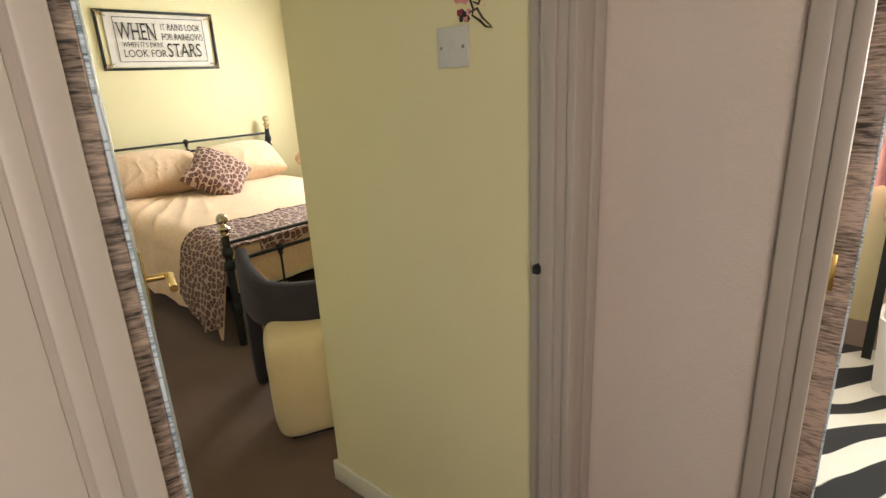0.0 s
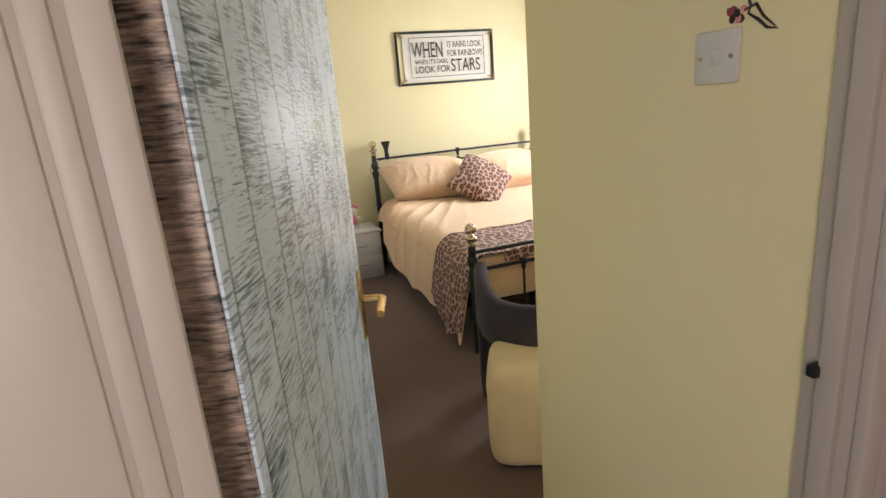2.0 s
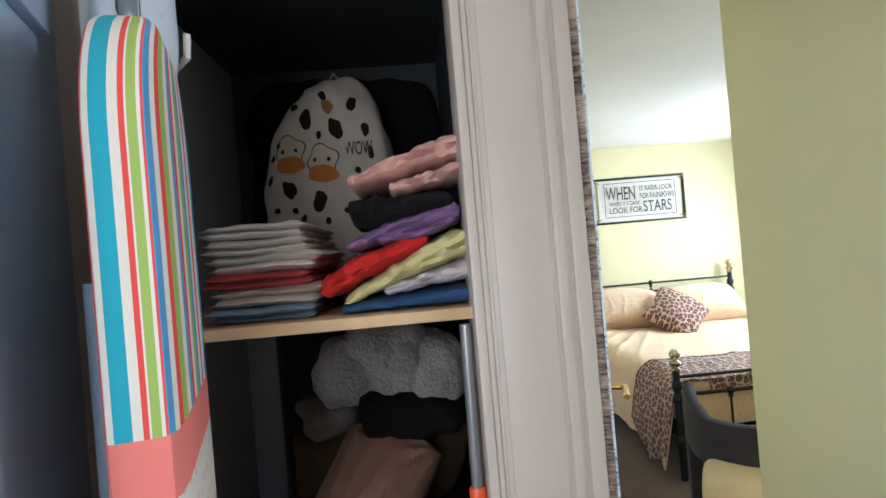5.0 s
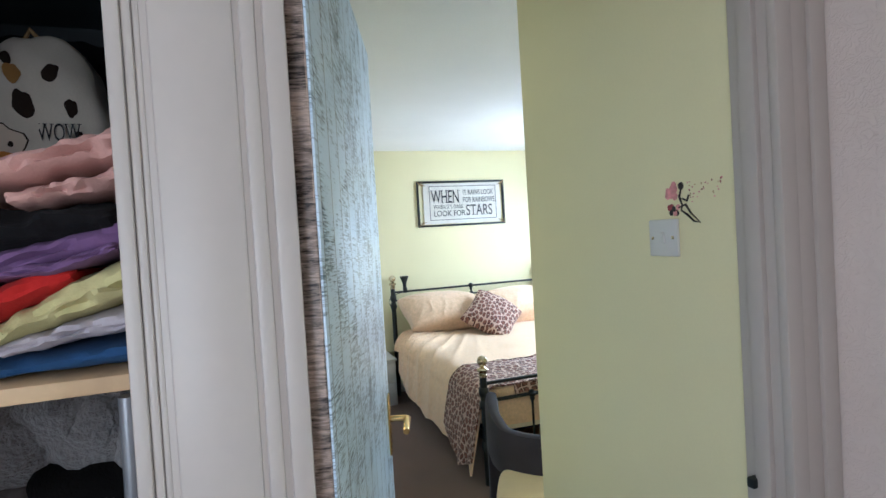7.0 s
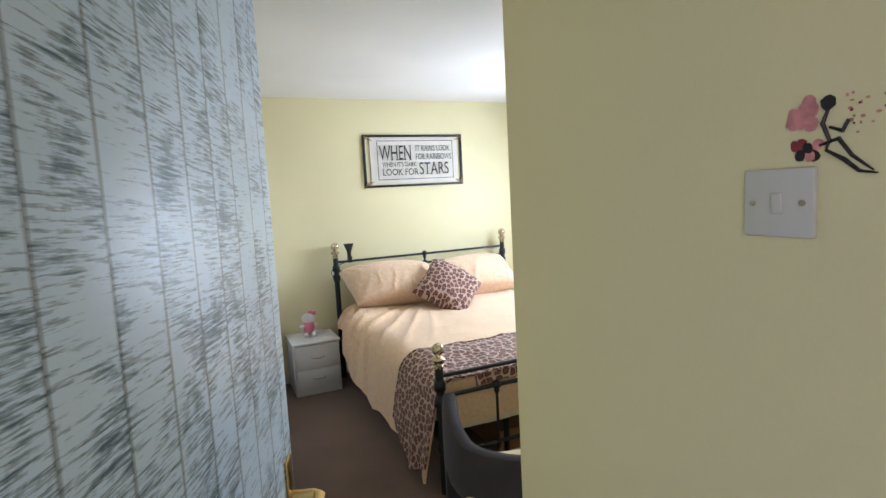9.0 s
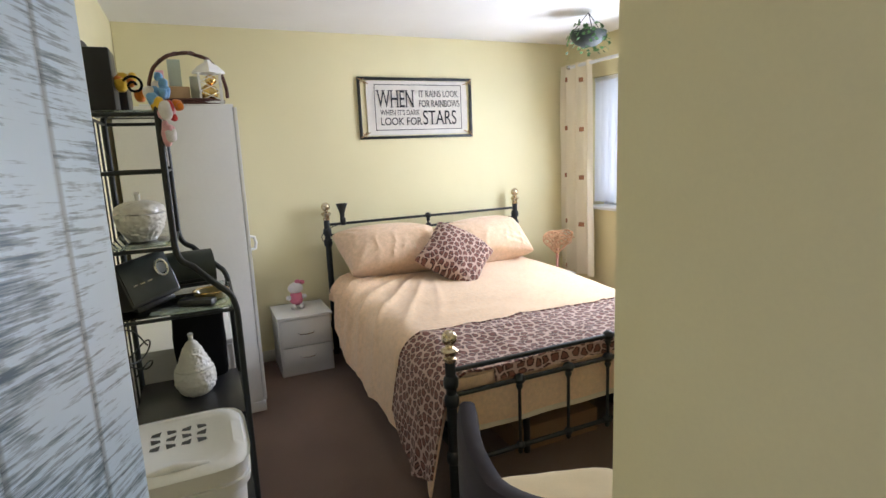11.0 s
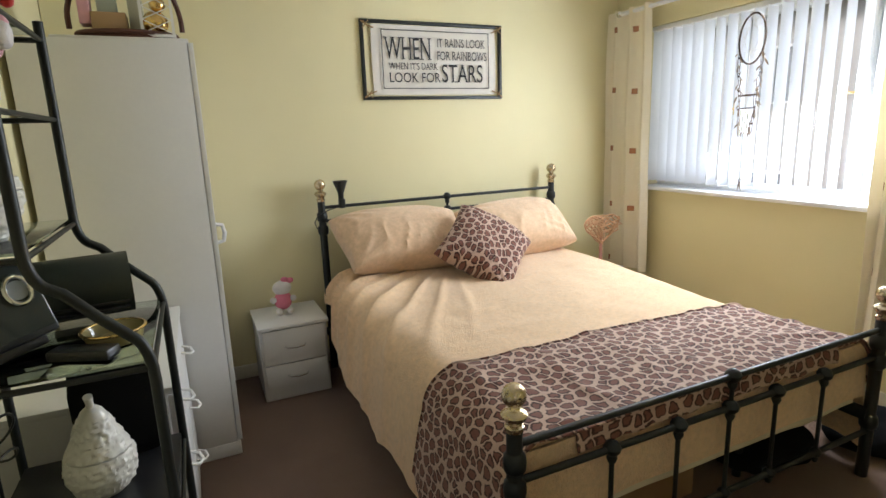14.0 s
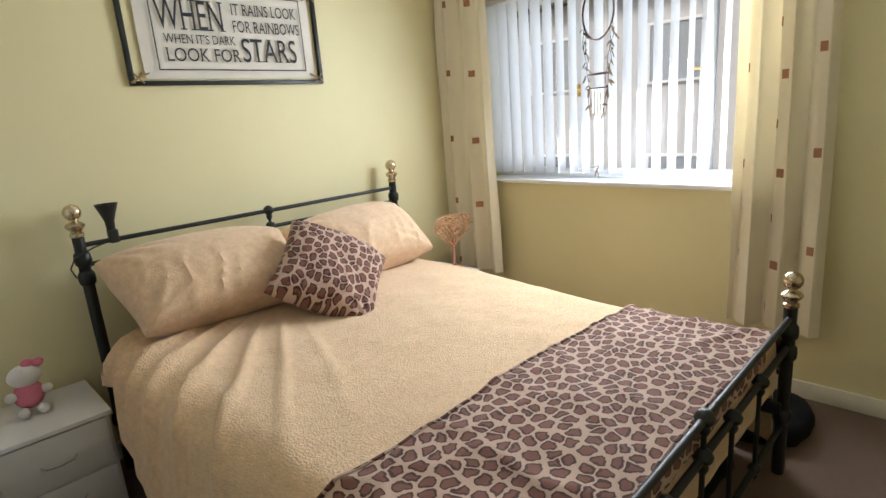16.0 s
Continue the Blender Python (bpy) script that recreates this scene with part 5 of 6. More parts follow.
part("base", box((-0.115, -0.105, 0.0), (0.115, 0.105, 0.016), 0.004, PF), BLACK_PLASTIC, pouf)

bag = tagged(part("black_holdall", soft_box((-3.05, 3.02, 0.0), (-2.72, 3.44, 0.13), 0.02, 6.0, 8, 2.6), BLACK_CLOTH), "black soft bag on the carpet by the bed foot", "bag")
tagged(part("storage_bag", soft_box((-3.3, 2.45, 0.0), (-2.88, 2.95, 0.14), 0.02, 9.0, 8, 2.6), BLACK_CLOTH), "black bag pushed under the bed", "bag")
tagged(part("card_box", box((-3.45, 1.75, 0.0), (-3.0, 2.25, 0.13), 0.004), plain("brown_card", (0.30, 0.18, 0.09), 0.8)), "brown cardboard box under the bed", "box")

clip = thing("clip_lamp", (-4.89, 1.41, 1.02), "small black clip-on lamp on the headboard rail", "lamp")
part("clip", box((-4.91, 1.395, 1.00), (-4.87, 1.430, 1.055), 0.004), BLACK_PLASTIC, clip)
part("shade", lathe((-4.89, 1.410, 1.05), [(0.016, 0.0), (0.018, 0.04), (0.030, 0.075), (0.044, 0.112), (0.040, 0.112), (0.020, 0.07)], 20), BLACK_PLASTIC, clip)
part("cord", tube([(-4.885, 1.40, 1.01), (-4.86, 1.33, 1.00), (-4.855, 1.255, 0.97), (-4.86, 1.235, 0.93), (-4.87, 1.25, 0.89), (-4.885, 1.28, 0.885)], 0.003, 6), BLACK_PLASTIC, clip)

# soft toy: one plain mesh in white and pink
bm = bmesh.new()
TX, TY, TZ = -4.81, 1.005, 0.432
for cx, cy, cz, rx, ry, rz, k2 in ((0, 0, 0.075, 0.042, 0.050, 0.055, 1), (0, 0, 0.150, 0.042, 0.054, 0.042, 0), (0.038, -0.030, 0.020, 0.030, 0.020, 0.020, 0), (0.038, 0.030, 0.020, 0.030, 0.020, 0.020, 0), (0.015, -0.055, 0.085, 0.016, 0.020, 0.018, 0), (0.015, 0.055, 0.085, 0.016, 0.020, 0.018, 0), (0.005, 0.018, 0.197, 0.014, 0.022, 0.016, 1), (0.005, 0.048, 0.190, 0.014, 0.020, 0.016, 1)):
    before = len(bm.faces)
    add_lathe(bm, (0, 0, 0), [(math.cos(a), math.sin(a)) for a in steps(-1.5, 1.5, 10)], 16)
    bm.faces.ensure_lookup_table()
    bm.verts.ensure_lookup_table()
    for f in bm.faces[before:]:
        f.material_index = k2
    for v in bm.verts[-11 * 16:]:
        v.co = Vector((TX + cx + v.co.x * rx, TY + cy + v.co.y * ry, TZ + cz + v.co.z * rz))
toy2 = part("soft_toy", bm, BRIGHT["white"])
toy2.data.materials.append(plain("rose_plush", (0.72, 0.22, 0.30), 0.95, 200, 0.12, 20, 0.5, 0.004))
tagged(toy2, "small white and pink soft toy on the bedside cabinet", "soft toy")

heart = thing("heart_lamp", (-4.75, 3.27, 0.432), "pale wicker heart lamp on the bedside cabinet", "lamp")
hr = random.Random(3)


def heart_at(a, k2=1.0):
    return Vector((-4.75, 3.290 + 0.0072 * k2 * 16 * math.sin(a) ** 3 * 1.35, 0.700 + 0.0075 * k2 * (13 * math.cos(a) - 5 * math.cos(2 * a) - 2 * math.cos(3 * a) - math.cos(4 * a))))


part("heart_rim", tube([heart_at(a) for a in steps(0.02, 2 * math.pi - 0.02, 40)], 0.006, 6), WICKER, heart)
for i in range(64):
    a, b = hr.uniform(0.2, 6.1), hr.uniform(0.2, 6.1)
    p, q = heart_at(a), heart_at(b)
    m = (p + q) / 2 + Vector((hr.uniform(0.01, 0.045) * hr.choice((-1, 1)), 0, 0))
    part("wicker_strand", tube([p, m, q], 0.0045, 5), WICKER, heart)
part("stem", tube([(-4.75, 3.285, 0.44), (-4.75, 3.285, 0.63)], 0.012, 10), plain("pink_painted_wood", (0.62, 0.30, 0.24), 0.5), heart)
part("base", lathe((-4.75, 3.285, 0.432), [(0.05, 0.0), (0.05, 0.012), (0.02, 0.022)], 20), WICKER, heart)

# dreamcatcher on the blind
FEATHER = plain("buff_feather", (0.42, 0.34, 0.26), 0.9, 120, 0.25, 30, 0.2)
DARK_CORD = plain("brown_suede_cord", (0.10, 0.07, 0.055), 0.9)
dream = thing("dreamcatcher", (-3.82, 3.55, 1.33), "brown feathered dreamcatcher with chimes in the window", "dreamcatcher")
DX, DY, DZ = -3.82, 3.545, 1.865
TW = (math.cos(radians(-22)), math.sin(radians(-22)))


def dc(side, z, out=0.0):
    """A point of the dreamcatcher, which hangs turned about the vertical."""
    return Vector((DX + side * TW[0] + out * TW[1], DY - 0.05 + side * TW[1] - out * TW[0], z))


part("hoop", tube([dc(0.120 * math.cos(a), DZ + 0.132 * math.sin(a)) for a in steps(0, 2 * math.pi, 40)[:-1]], 0.005, 8, True), DARK_CORD, dream)
part("hanger", tube([dc(0, DZ + 0.132), (DX, 3.515, 2.18)], 0.0012, 5), CANVAS, dream)
web = bmesh.new()
for i in range(12):
    a, b = 2 * math.pi * i / 12, 2 * math.pi * (i + 4) / 12
    add_tube(web, [dc(0.118 * math.cos(a), DZ + 0.130 * math.sin(a)), dc(0.118 * math.cos(b), DZ + 0.130 * math.sin(b))], 0.0007, 4)
part("web", web, CANVAS, dream)
part("small_hoop", tube([dc(0.070 * math.cos(a), 1.565, 0.03 * math.sin(a)) for a in steps(0, 2 * math.pi, 24)[:-1]], 0.004, 6, True), DARK_CORD, dream)
part("small_hoop", tube([dc(0.055 * math.cos(a), 1.495, 0.025 * math.sin(a)) for a in steps(0, 2 * math.pi, 24)[:-1]], 0.003, 6, True), DARK_CORD, dream)
fr2 = random.Random(8)


def feather(side, z, length, lean_deg, out=0.0):
    curl = fr2.uniform(-0.25, 0.25)
    thin = fr2.uniform(0.003, 0.008)

    def at(u, v):
        w = thin * math.sin(math.pi * min(1, v * 0.85 + 0.12)) ** 0.7 * (1 + 0.25 * math.sin(v * 19))
        a = radians(lean_deg) + curl * v
        px, pz = u * w, -v * length
        return dc(side + px * math.cos(a) - pz * math.sin(a), z + px * math.sin(a) + pz * math.cos(a), out + 0.003 * u * u)
    return part("feather", sheet(steps(-1, 1, 3), steps(0, 1, 8), at, 0.001), FEATHER, dream)


for sgn in (-1, 1):
    for k2 in range(2):
        cord = [dc(sgn * (0.110 - 0.018 * k2), DZ - 0.05 - 0.03 * k2)]
        for z in steps(1.74, 1.36 + 0.04 * k2, 7):
            cord.append(dc(sgn * float(np.interp(z, [1.36, 1.50, 1.66, 1.81], [0.060, 0.075, 0.098, 0.112])) - sgn * 0.012 * k2 + fr2.uniform(-0.008, 0.008), z, fr2.uniform(-0.01, 0.01)))
        part("cord", tube(cord, 0.0016, 5), DARK_CORD, dream)
    for i in range(20):
        z = 1.79 - i * 0.0225 + fr2.uniform(-0.01, 0.01)
        side = sgn * float(np.interp(z, [1.36, 1.50, 1.66, 1.81], [0.060, 0.075, 0.098, 0.112])) + fr2.uniform(-0.012, 0.012)
        feather(side, z, fr2.uniform(0.022, 0.058), fr2.uniform(-70, 70), fr2.uniform(-0.01, 0.012))
        if i % 4 == 1:
            part("bead", lathe(dc(side, z), [(0.001, -0.006), (0.006, -0.003), (0.006, 0.003), (0.001, 0.006)], 8), DARK_CORD, dream)
for i in range(4):
    part("chime", tube([dc(-0.033 + i * 0.022, 1.49, 0.01), dc(-0.033 + i * 0.022, 1.345 + 0.018 * (i % 2), 0.01)], 0.0045, 8), CHROME, dream, "silver chime tube")
    feather(-0.045 + i * 0.030, 1.375, 0.045, fr2.uniform(-40, 40))
part("long_cord", tube([dc(-0.01, 1.495), dc(-0.01, 1.10)], 0.0010, 5), CANVAS, dream)
part("tag_ring", tube([dc(-0.01 + 0.012 * math.cos(a), 1.085 + 0.012 * math.sin(a)) for a in steps(0, 2 * math.pi, 16)[:-1]], 0.002, 6, True), DARK_CORD, dream)
feather(-0.01, 1.080, 0.055, 16)
feather(-0.005, 1.080, 0.055, -28)

# hanging ivy
ivy = thing("hanging_planter", (-4.0, 3.0, 2.19), "hanging basket of green ivy under the ceiling", "plant")
IX, IY = -4.0, 3.0
part("bowl", lathe((IX, IY, 2.19), [(0.05, 0.0), (0.09, 0.02), (0.12, 0.06), (0.125, 0.09), (0.11, 0.09), (0.04, 0.03)], 24), plain("dark_planter", (0.03, 0.04, 0.035), 0.6), ivy)
for i in range(3):
    a = i * 2.1
    part("chain", tube([(IX + 0.12 * math.cos(a), IY + 0.12 * math.sin(a), 2.27), (IX, IY, H)], 0.003, 5), BLACK, ivy)
ir = random.Random(21)
leaf_bm = bmesh.new()
outline = [(0, 0), (0.5, 0.12), (0.32, 0.38), (0.42, 0.62), (0.14, 0.70), (0, 1.0), (-0.14, 0.70), (-0.42, 0.62), (-0.32, 0.38), (-0.5, 0.12)]
mid = leaf_bm.verts.new((0, 0.45, 0.06))
vs = [leaf_bm.verts.new((x, y, 0)) for x, y in outline]
for j in range(len(vs)):
    leaf_bm.faces.new((vs[j], vs[(j + 1) % len(vs)], mid))
leaf0 = part("leaf", leaf_bm, LEAF, ivy)
for i in range(110):
    a = ir.uniform(0, 6.28)
    r, z = (ir.uniform(0.02, 0.13), ir.uniform(2.26, 2.33)) if i < 45 else (ir.uniform(0.115, 0.155), ir.uniform(2.14, 2.28))
    ob = leaf0 if i == 0 else new("leaf", leaf0.data)
    if i:
        ob.parent = ivy
        ob.matrix_parent_inverse = Matrix.Translation(ivy.location).inverted()
    s = ir.uniform(0.024, 0.040)
    ob.matrix_basis = Matrix.LocRotScale((IX + r * math.cos(a), IY + r * math.sin(a), z), Euler((ir.uniform(1.6, 2.9), ir.uniform(-0.5, 0.5), a - 1.57 + ir.uniform(-0.6, 0.6))), (s, s, s))

# ---- cupboard ----
cup = thing("cupboard_shelf", (-0.95, -0.38, 1.37), "pine shelf across the cupboard on a painted upright", "shelf", kind="structure")
part("board", box((-1.45, -0.80, 1.385), (-0.485, -0.125, 1.405), 0.002), PINE, cup)
part("upright", box((-1.45, -0.80, 0.0), (-1.385, -0.705, 1.385), 0.002), PALE_GREY, cup)
part("bearer", box((-1.385, -0.80, 1.345), (-0.60, -0.775, 1.385), 0.002), PALE_GREY, cup)


def crumpled(lo, hi, amp, seed, m=None, only=0):
    """Folded cloth: stacked rounded layers that sag and crease, each a little out of line."""
    n = max(1, round((hi[2] - lo[2]) / 0.016))
    t = (hi[2] - lo[2]) / n
    rn = random.Random(int(seed * 100))
    bm = bmesh.new()
    nx, ny = 14, 18
    for layer in range(n):
        ox, y_in = rn.uniform(-0.022, 0.0), rn.uniform(0.0, 0.016)
        if layer != only:
            continue
        rings = []
        for side in (0, 1):
            grid = []
            for i in range(nx + 1):
                row = []
                for j in range(ny + 1):
                    u, v = i / nx, j / ny
                    x = lo[0] + (hi[0] - lo[0]) * u + ox * u
                    y = lo[1] + y_in + (hi[1] - lo[1] - 2 * y_in) * v + 0.006 * noise.noise(Vector((u * 4, layer + seed, 3)))
                    e = min(1.0, min(u, 1 - u, v, 1 - v) / 0.09)
                    h = t * 0.56 * math.sqrt(max(0.0, 1 - (1 - e) ** 2))
                    sag = amp * noise.noise(Vector((x * 9, y * 9, seed + layer * 0.35))) + amp * 0.7 * noise.noise(Vector((x * 22, y * 30, seed + layer * 0.5)))
                    row.append(bm.verts.new((x + 0.5 * sag * (u > 0.9), y, lo[2] + t * (layer + 0.5) + (h if side else -h) + sag)))
                grid.append(row)
            for a, b in zip(grid, grid[1:]):
                for j in range(ny):
                    q = (a[j], b[j], b[j + 1], a[j + 1])
                    bm.faces.new(q if side else q[::-1])
            rings.append(grid)
    bmesh.ops.remove_doubles(bm, verts=bm.verts[:], dist=0.0005)
    if m:
        for v in bm.verts:
            v.co = m @ v.co
    return bm


def cloth(name, colour, lo, hi, label, seed, m=None, amp=0.008, group="folded clothes"):
    mat = plain(name + "_" + str(seed), colour, 0.95, 240, 0.1, 9, 0.4, 0.002, 0.0, 0.05)
    ob = thing(name, ((lo[0] + hi[0]) / 2, (lo[1] + hi[1]) / 2, lo[2]), label, "clothes", group)
    for layer in range(max(1, round((hi[2] - lo[2]) / 0.016))):
        part("fold", crumpled(lo, hi, amp, seed * 7.3, m, layer), mat, ob)
    return ob


def stack_tilt(x, y, z, deg):
    return Matrix.Translation((x, y, z)) @ Matrix.Rotation(radians(deg), 4, "X")


for i, (c, h, w, lab) in enumerate((((0.20, 0.28, 0.38), 0.028, 0.20, "folded grey-blue cloth"), ((0.72, 0.63, 0.55), 0.034, 0.215, "folded cream cloth"), ((0.50, 0.04, 0.03), 0.026, 0.195, "folded red cloth"), ((0.78, 0.72, 0.67), 0.034, 0.21, "folded white towel"), ((0.78, 0.72, 0.67), 0.026, 0.19, "folded white towel"), ((0.76, 0.70, 0.65), 0.026, 0.185, "folded white towel"))):
    z = 1.405 + sum((0.028, 0.034, 0.026, 0.034, 0.026, 0.026)[:i])
    cloth("folded_cloth", c, (-0.95, -0.600, z), (-0.505 - 0.01 * (i % 2), -0.600 + w, z + h), lab + " in a stack on the shelf", i + 1, None, 0.0045)
def flap(path, depth, seed, x_front):
    """A soft folded flap of cloth: a flattened roll along path, whose points are (y, z, half thickness)."""
    n, m2 = 40, 28
    ys, zs, hs = zip(*path)
    arc = steps(0, 1, len(path) - 1)
    rings = []
    for i in range(n + 1):
        u = i / n
        y, z, h = (float(np.interp(u, arc, q2)) for q2 in (ys, zs, hs))
        dy, dz = np.interp(min(1, u + 0.08), arc, ys) - np.interp(max(0, u - 0.08), arc, ys), np.interp(min(1, u + 0.08), arc, zs) - np.interp(max(0, u - 0.08), arc, zs)
        across = Vector((0, -dz, dy)).normalized()
        end = math.sqrt(max(0.0, 1 - max(0.0, 1 - u / 0.06, 1 - (1 - u) / 0.04) ** 2))
        ring = []
        for j in range(m2):
            a = 2 * math.pi * j / m2
            c, sn = math.cos(a), math.sin(a)
            k2 = (abs(c) ** 3 + abs(sn) ** 3) ** (-1 / 3)
            p = Vector((x_front - depth / 2 + depth / 2 * c * k2 * (0.93 + 0.07 * end), y, z)) + across * (h * sn * k2 * max(0.06, end))
            crease = 0.5 * noise.noise(Vector((u * 5 + seed, sn * 2.2, c * 1.5))) + 0.5 * noise.noise(Vector((u * 11, sn * 3.2 + u * 4, seed)))
            groove = -0.9 * math.exp(-((sn + 0.25 + 0.35 * math.sin(u * 3 + seed)) / 0.10) ** 2) * (c > 0)
            p += Vector((c * 1.3, 0, 0)) * h * 0.75 * (crease + 0.7 * groove) + across * h * 0.42 * crease
            ring.append(p)
        rings.append(ring)
    return loft(rings)


GARMENTS = (
    ((0.035, 0.085, 0.20), "folded navy blue garment", (((-0.365, 1.415, 0.010), (-0.26, 1.419, 0.014), (-0.130, 1.424, 0.019)),)),
    ((0.55, 0.50, 0.54), "folded pale lilac garment", (((-0.285, 1.441, 0.012), (-0.22, 1.455, 0.016), (-0.128, 1.468, 0.019)),)),
    ((0.62, 0.56, 0.27), "crumpled yellow-green garment", (((-0.355, 1.427, 0.010), (-0.255, 1.474, 0.021), (-0.128, 1.522, 0.032)),)),
    ((0.52, 0.025, 0.022), "crumpled red garment", (((-0.395, 1.447, 0.022), (-0.326, 1.485, 0.025), (-0.200, 1.532, 0.020)),)),
    ((0.20, 0.11, 0.24), "crumpled purple garment", (((-0.345, 1.522, 0.010), (-0.27, 1.545, 0.018), (-0.140, 1.578, 0.026)), ((-0.29, 1.533, 0.010), (-0.22, 1.536, 0.012), (-0.15, 1.560, 0.010)))),
    ((0.010, 0.009, 0.010), "folded black garment", (((-0.335, 1.585, 0.026), (-0.28, 1.585, 0.032), (-0.15, 1.592, 0.024)),)),
    ((0.62, 0.36, 0.31), "crumpled salmon pink garment", (((-0.335, 1.632, 0.013), (-0.24, 1.666, 0.026), (-0.128, 1.698, 0.030)), ((-0.262, 1.618, 0.014), (-0.20, 1.632, 0.018), (-0.128, 1.650, 0.016)))),
)
for i, (c, lab, flaps) in enumerate(GARMENTS):
    mat = plain("garment_cloth_" + str(i), c, 0.95, 240, 0.1, 9, 0.4, 0.002, 0.0, 0.02)
    heap = thing("garment", (-0.7, -0.25, flaps[0][0][1] - flaps[0][0][2]), lab + " in a heap on the shelf", "clothes", "folded clothes")
    for j, path in enumerate(flaps):
        part("fold", flap(path, 0.36, i * 3.7 + j, -0.512 + 0.010 * j + 0.004 * (i % 3)), mat, heap)


sack = thing("drawstring_bag", (-1.2, -0.46, 1.405), "white drawstring bag with black spots and orange patches", "bag")
tagged(part("black_coat", soft_box((-1.445, -0.74, 1.405), (-1.355, -0.11, 2.10), 0.02, 12.0, 16, 6.0, None, 12.0), BLACK_CLOTH), "bulky black coat behind the drawstring bag", "clothes", "soft stuff in the cupboard")
BAG_CLOTH = plain("cream_bag_cotton", (0.72, 0.66, 0.56), 0.85, 200, 0.06, 6, 0.3, 0.002)
bm = soft_box((-1.34, -0.645, 1.405), (-1.08, -0.275, 2.03), 0.016, 2.0, 17, 3.0)
for v in bm.verts:
    up = max(0.0, (v.co.z - 1.72) / 0.31)
    v.co.y = -0.46 + (v.co.y + 0.46) * (1 - 0.30 * up ** 1.6) + 0.045 * up
    v.co.x += 0.007 * math.sin(v.co.y * 60 + 9 * noise.noise(v.co * 6)) * up + 0.008 * noise.noise(v.co * 14)
bag_body = part("body", bm, BAG_CLOTH, sack)
bag_tree = BVHTree.FromPolygons([v.co for v in bag_body.data.vertices], [tuple(p.vertices) for p in bag_body.data.polygons])


def printed(name, cy, cz, ry, rz, material, seed, turn=0.0, lift=0.002):
    """An uneven printed shape laid on the bag's front."""
    bm = bmesh.new()

    def on(y, z):
        hit = bag_tree.ray_cast(Vector((-0.8, y, z)), Vector((-1, 0, 0)))[0]
        return Vector(((hit.x if hit else -1.1) + lift, y, z))
    rings = []
    for r in (0.5, 1.0):
        ring = []
        for a in steps(0, 2 * math.pi, 22)[:-1]:
            w = 1 + 0.35 * noise.noise(Vector((math.cos(a) * 1.3, math.sin(a) * 1.3, seed)))
            y, z = r * ry * w * math.cos(a), r * rz * w * math.sin(a)
            ring.append(bm.verts.new(on(cy + y * math.cos(turn) - z * math.sin(turn), cz + y * math.sin(turn) + z * math.cos(turn))))
        rings.append(ring)
    bm.faces.new(rings[0])
    for j in range(len(rings[0])):
        q2 = (j + 1) % len(rings[0])
        bm.faces.new((rings[0][j], rings[1][j], rings[1][q2], rings[0][q2]))
    bmesh.ops.recalc_face_normals(bm, faces=bm.faces[:])
    return part(name, bm, material, sack)


SPOT = plain("black_brown_print", (0.030, 0.020, 0.016), 0.85)
ORANGE = plain("orange_print", (0.62, 0.22, 0.04), 0.8)
for i, (y, z, ry, rz) in enumerate(((-0.496, 1.899, 0.017, 0.028), (-0.415, 1.869, 0.018, 0.030), (-0.370, 1.936, 0.013, 0.022), (-0.335, 1.864, 0.011, 0.020), (-0.554, 1.706, 0.018, 0.028), (-0.472, 1.673, 0.018, 0.030), (-0.595, 1.653, 0.010, 0.008), (-0.543, 1.648, 0.008, 0.010), (-0.521, 1.624, 0.008, 0.012), (-0.455, 1.614, 0.008, 0.010), (-0.364, 1.750, 0.009, 0.009), (-0.614, 1.741, 0.007, 0.016), (-0.462, 1.852, 0.007, 0.012), (-0.448, 1.968, 0.010, 0.018), (-0.532, 1.945, 0.012, 0.012), (-0.325, 1.80, 0.008, 0.018), (-0.572, 1.835, 0.014, 0.012), (-0.60, 1.80, 0.006, 0.010), (-0.40, 1.64, 0.010, 0.010))):
    printed("printed_spot", y, z, ry, rz, SPOT, i * 2.3, 0.5 * math.sin(i * 2.1))
FACE = plain("pale_face_print", (0.74, 0.62, 0.50), 0.85)
for y, z in ((-0.550, 1.776), (-0.460, 1.744)):
    printed("printed_outline", y + 0.003, z + 0.034, 0.043, 0.046, SPOT, 2.0, 0, 0.0022)
    printed("printed_face", y + 0.003, z + 0.034, 0.040, 0.043, FACE, 2.0, 0, 0.0030)
    printed("printed_patch", y, z, 0.044, 0.024, ORANGE, 5.0, 0, 0.0040)
    for dy in (-0.018, 0.020):
        printed("printed_dot", y + dy, z + 0.040, 0.005, 0.006, SPOT, 1.0, 0, 0.0045)
printed("printed_patch", -0.436, 1.935, 0.016, 0.022, plain("ochre_print", (0.35, 0.18, 0.05), 0.8), 8.0, 0.4)
lettering("WOW", -0.395, -0.318, 1.792, 1.828, -1.082, INK, sack)
part("drawstring", tube([(-1.2, -0.46, 2.0), (-1.17, -0.42, 2.05), (-1.2, -0.38, 2.0)], 0.006, 6), TWINE, sack)

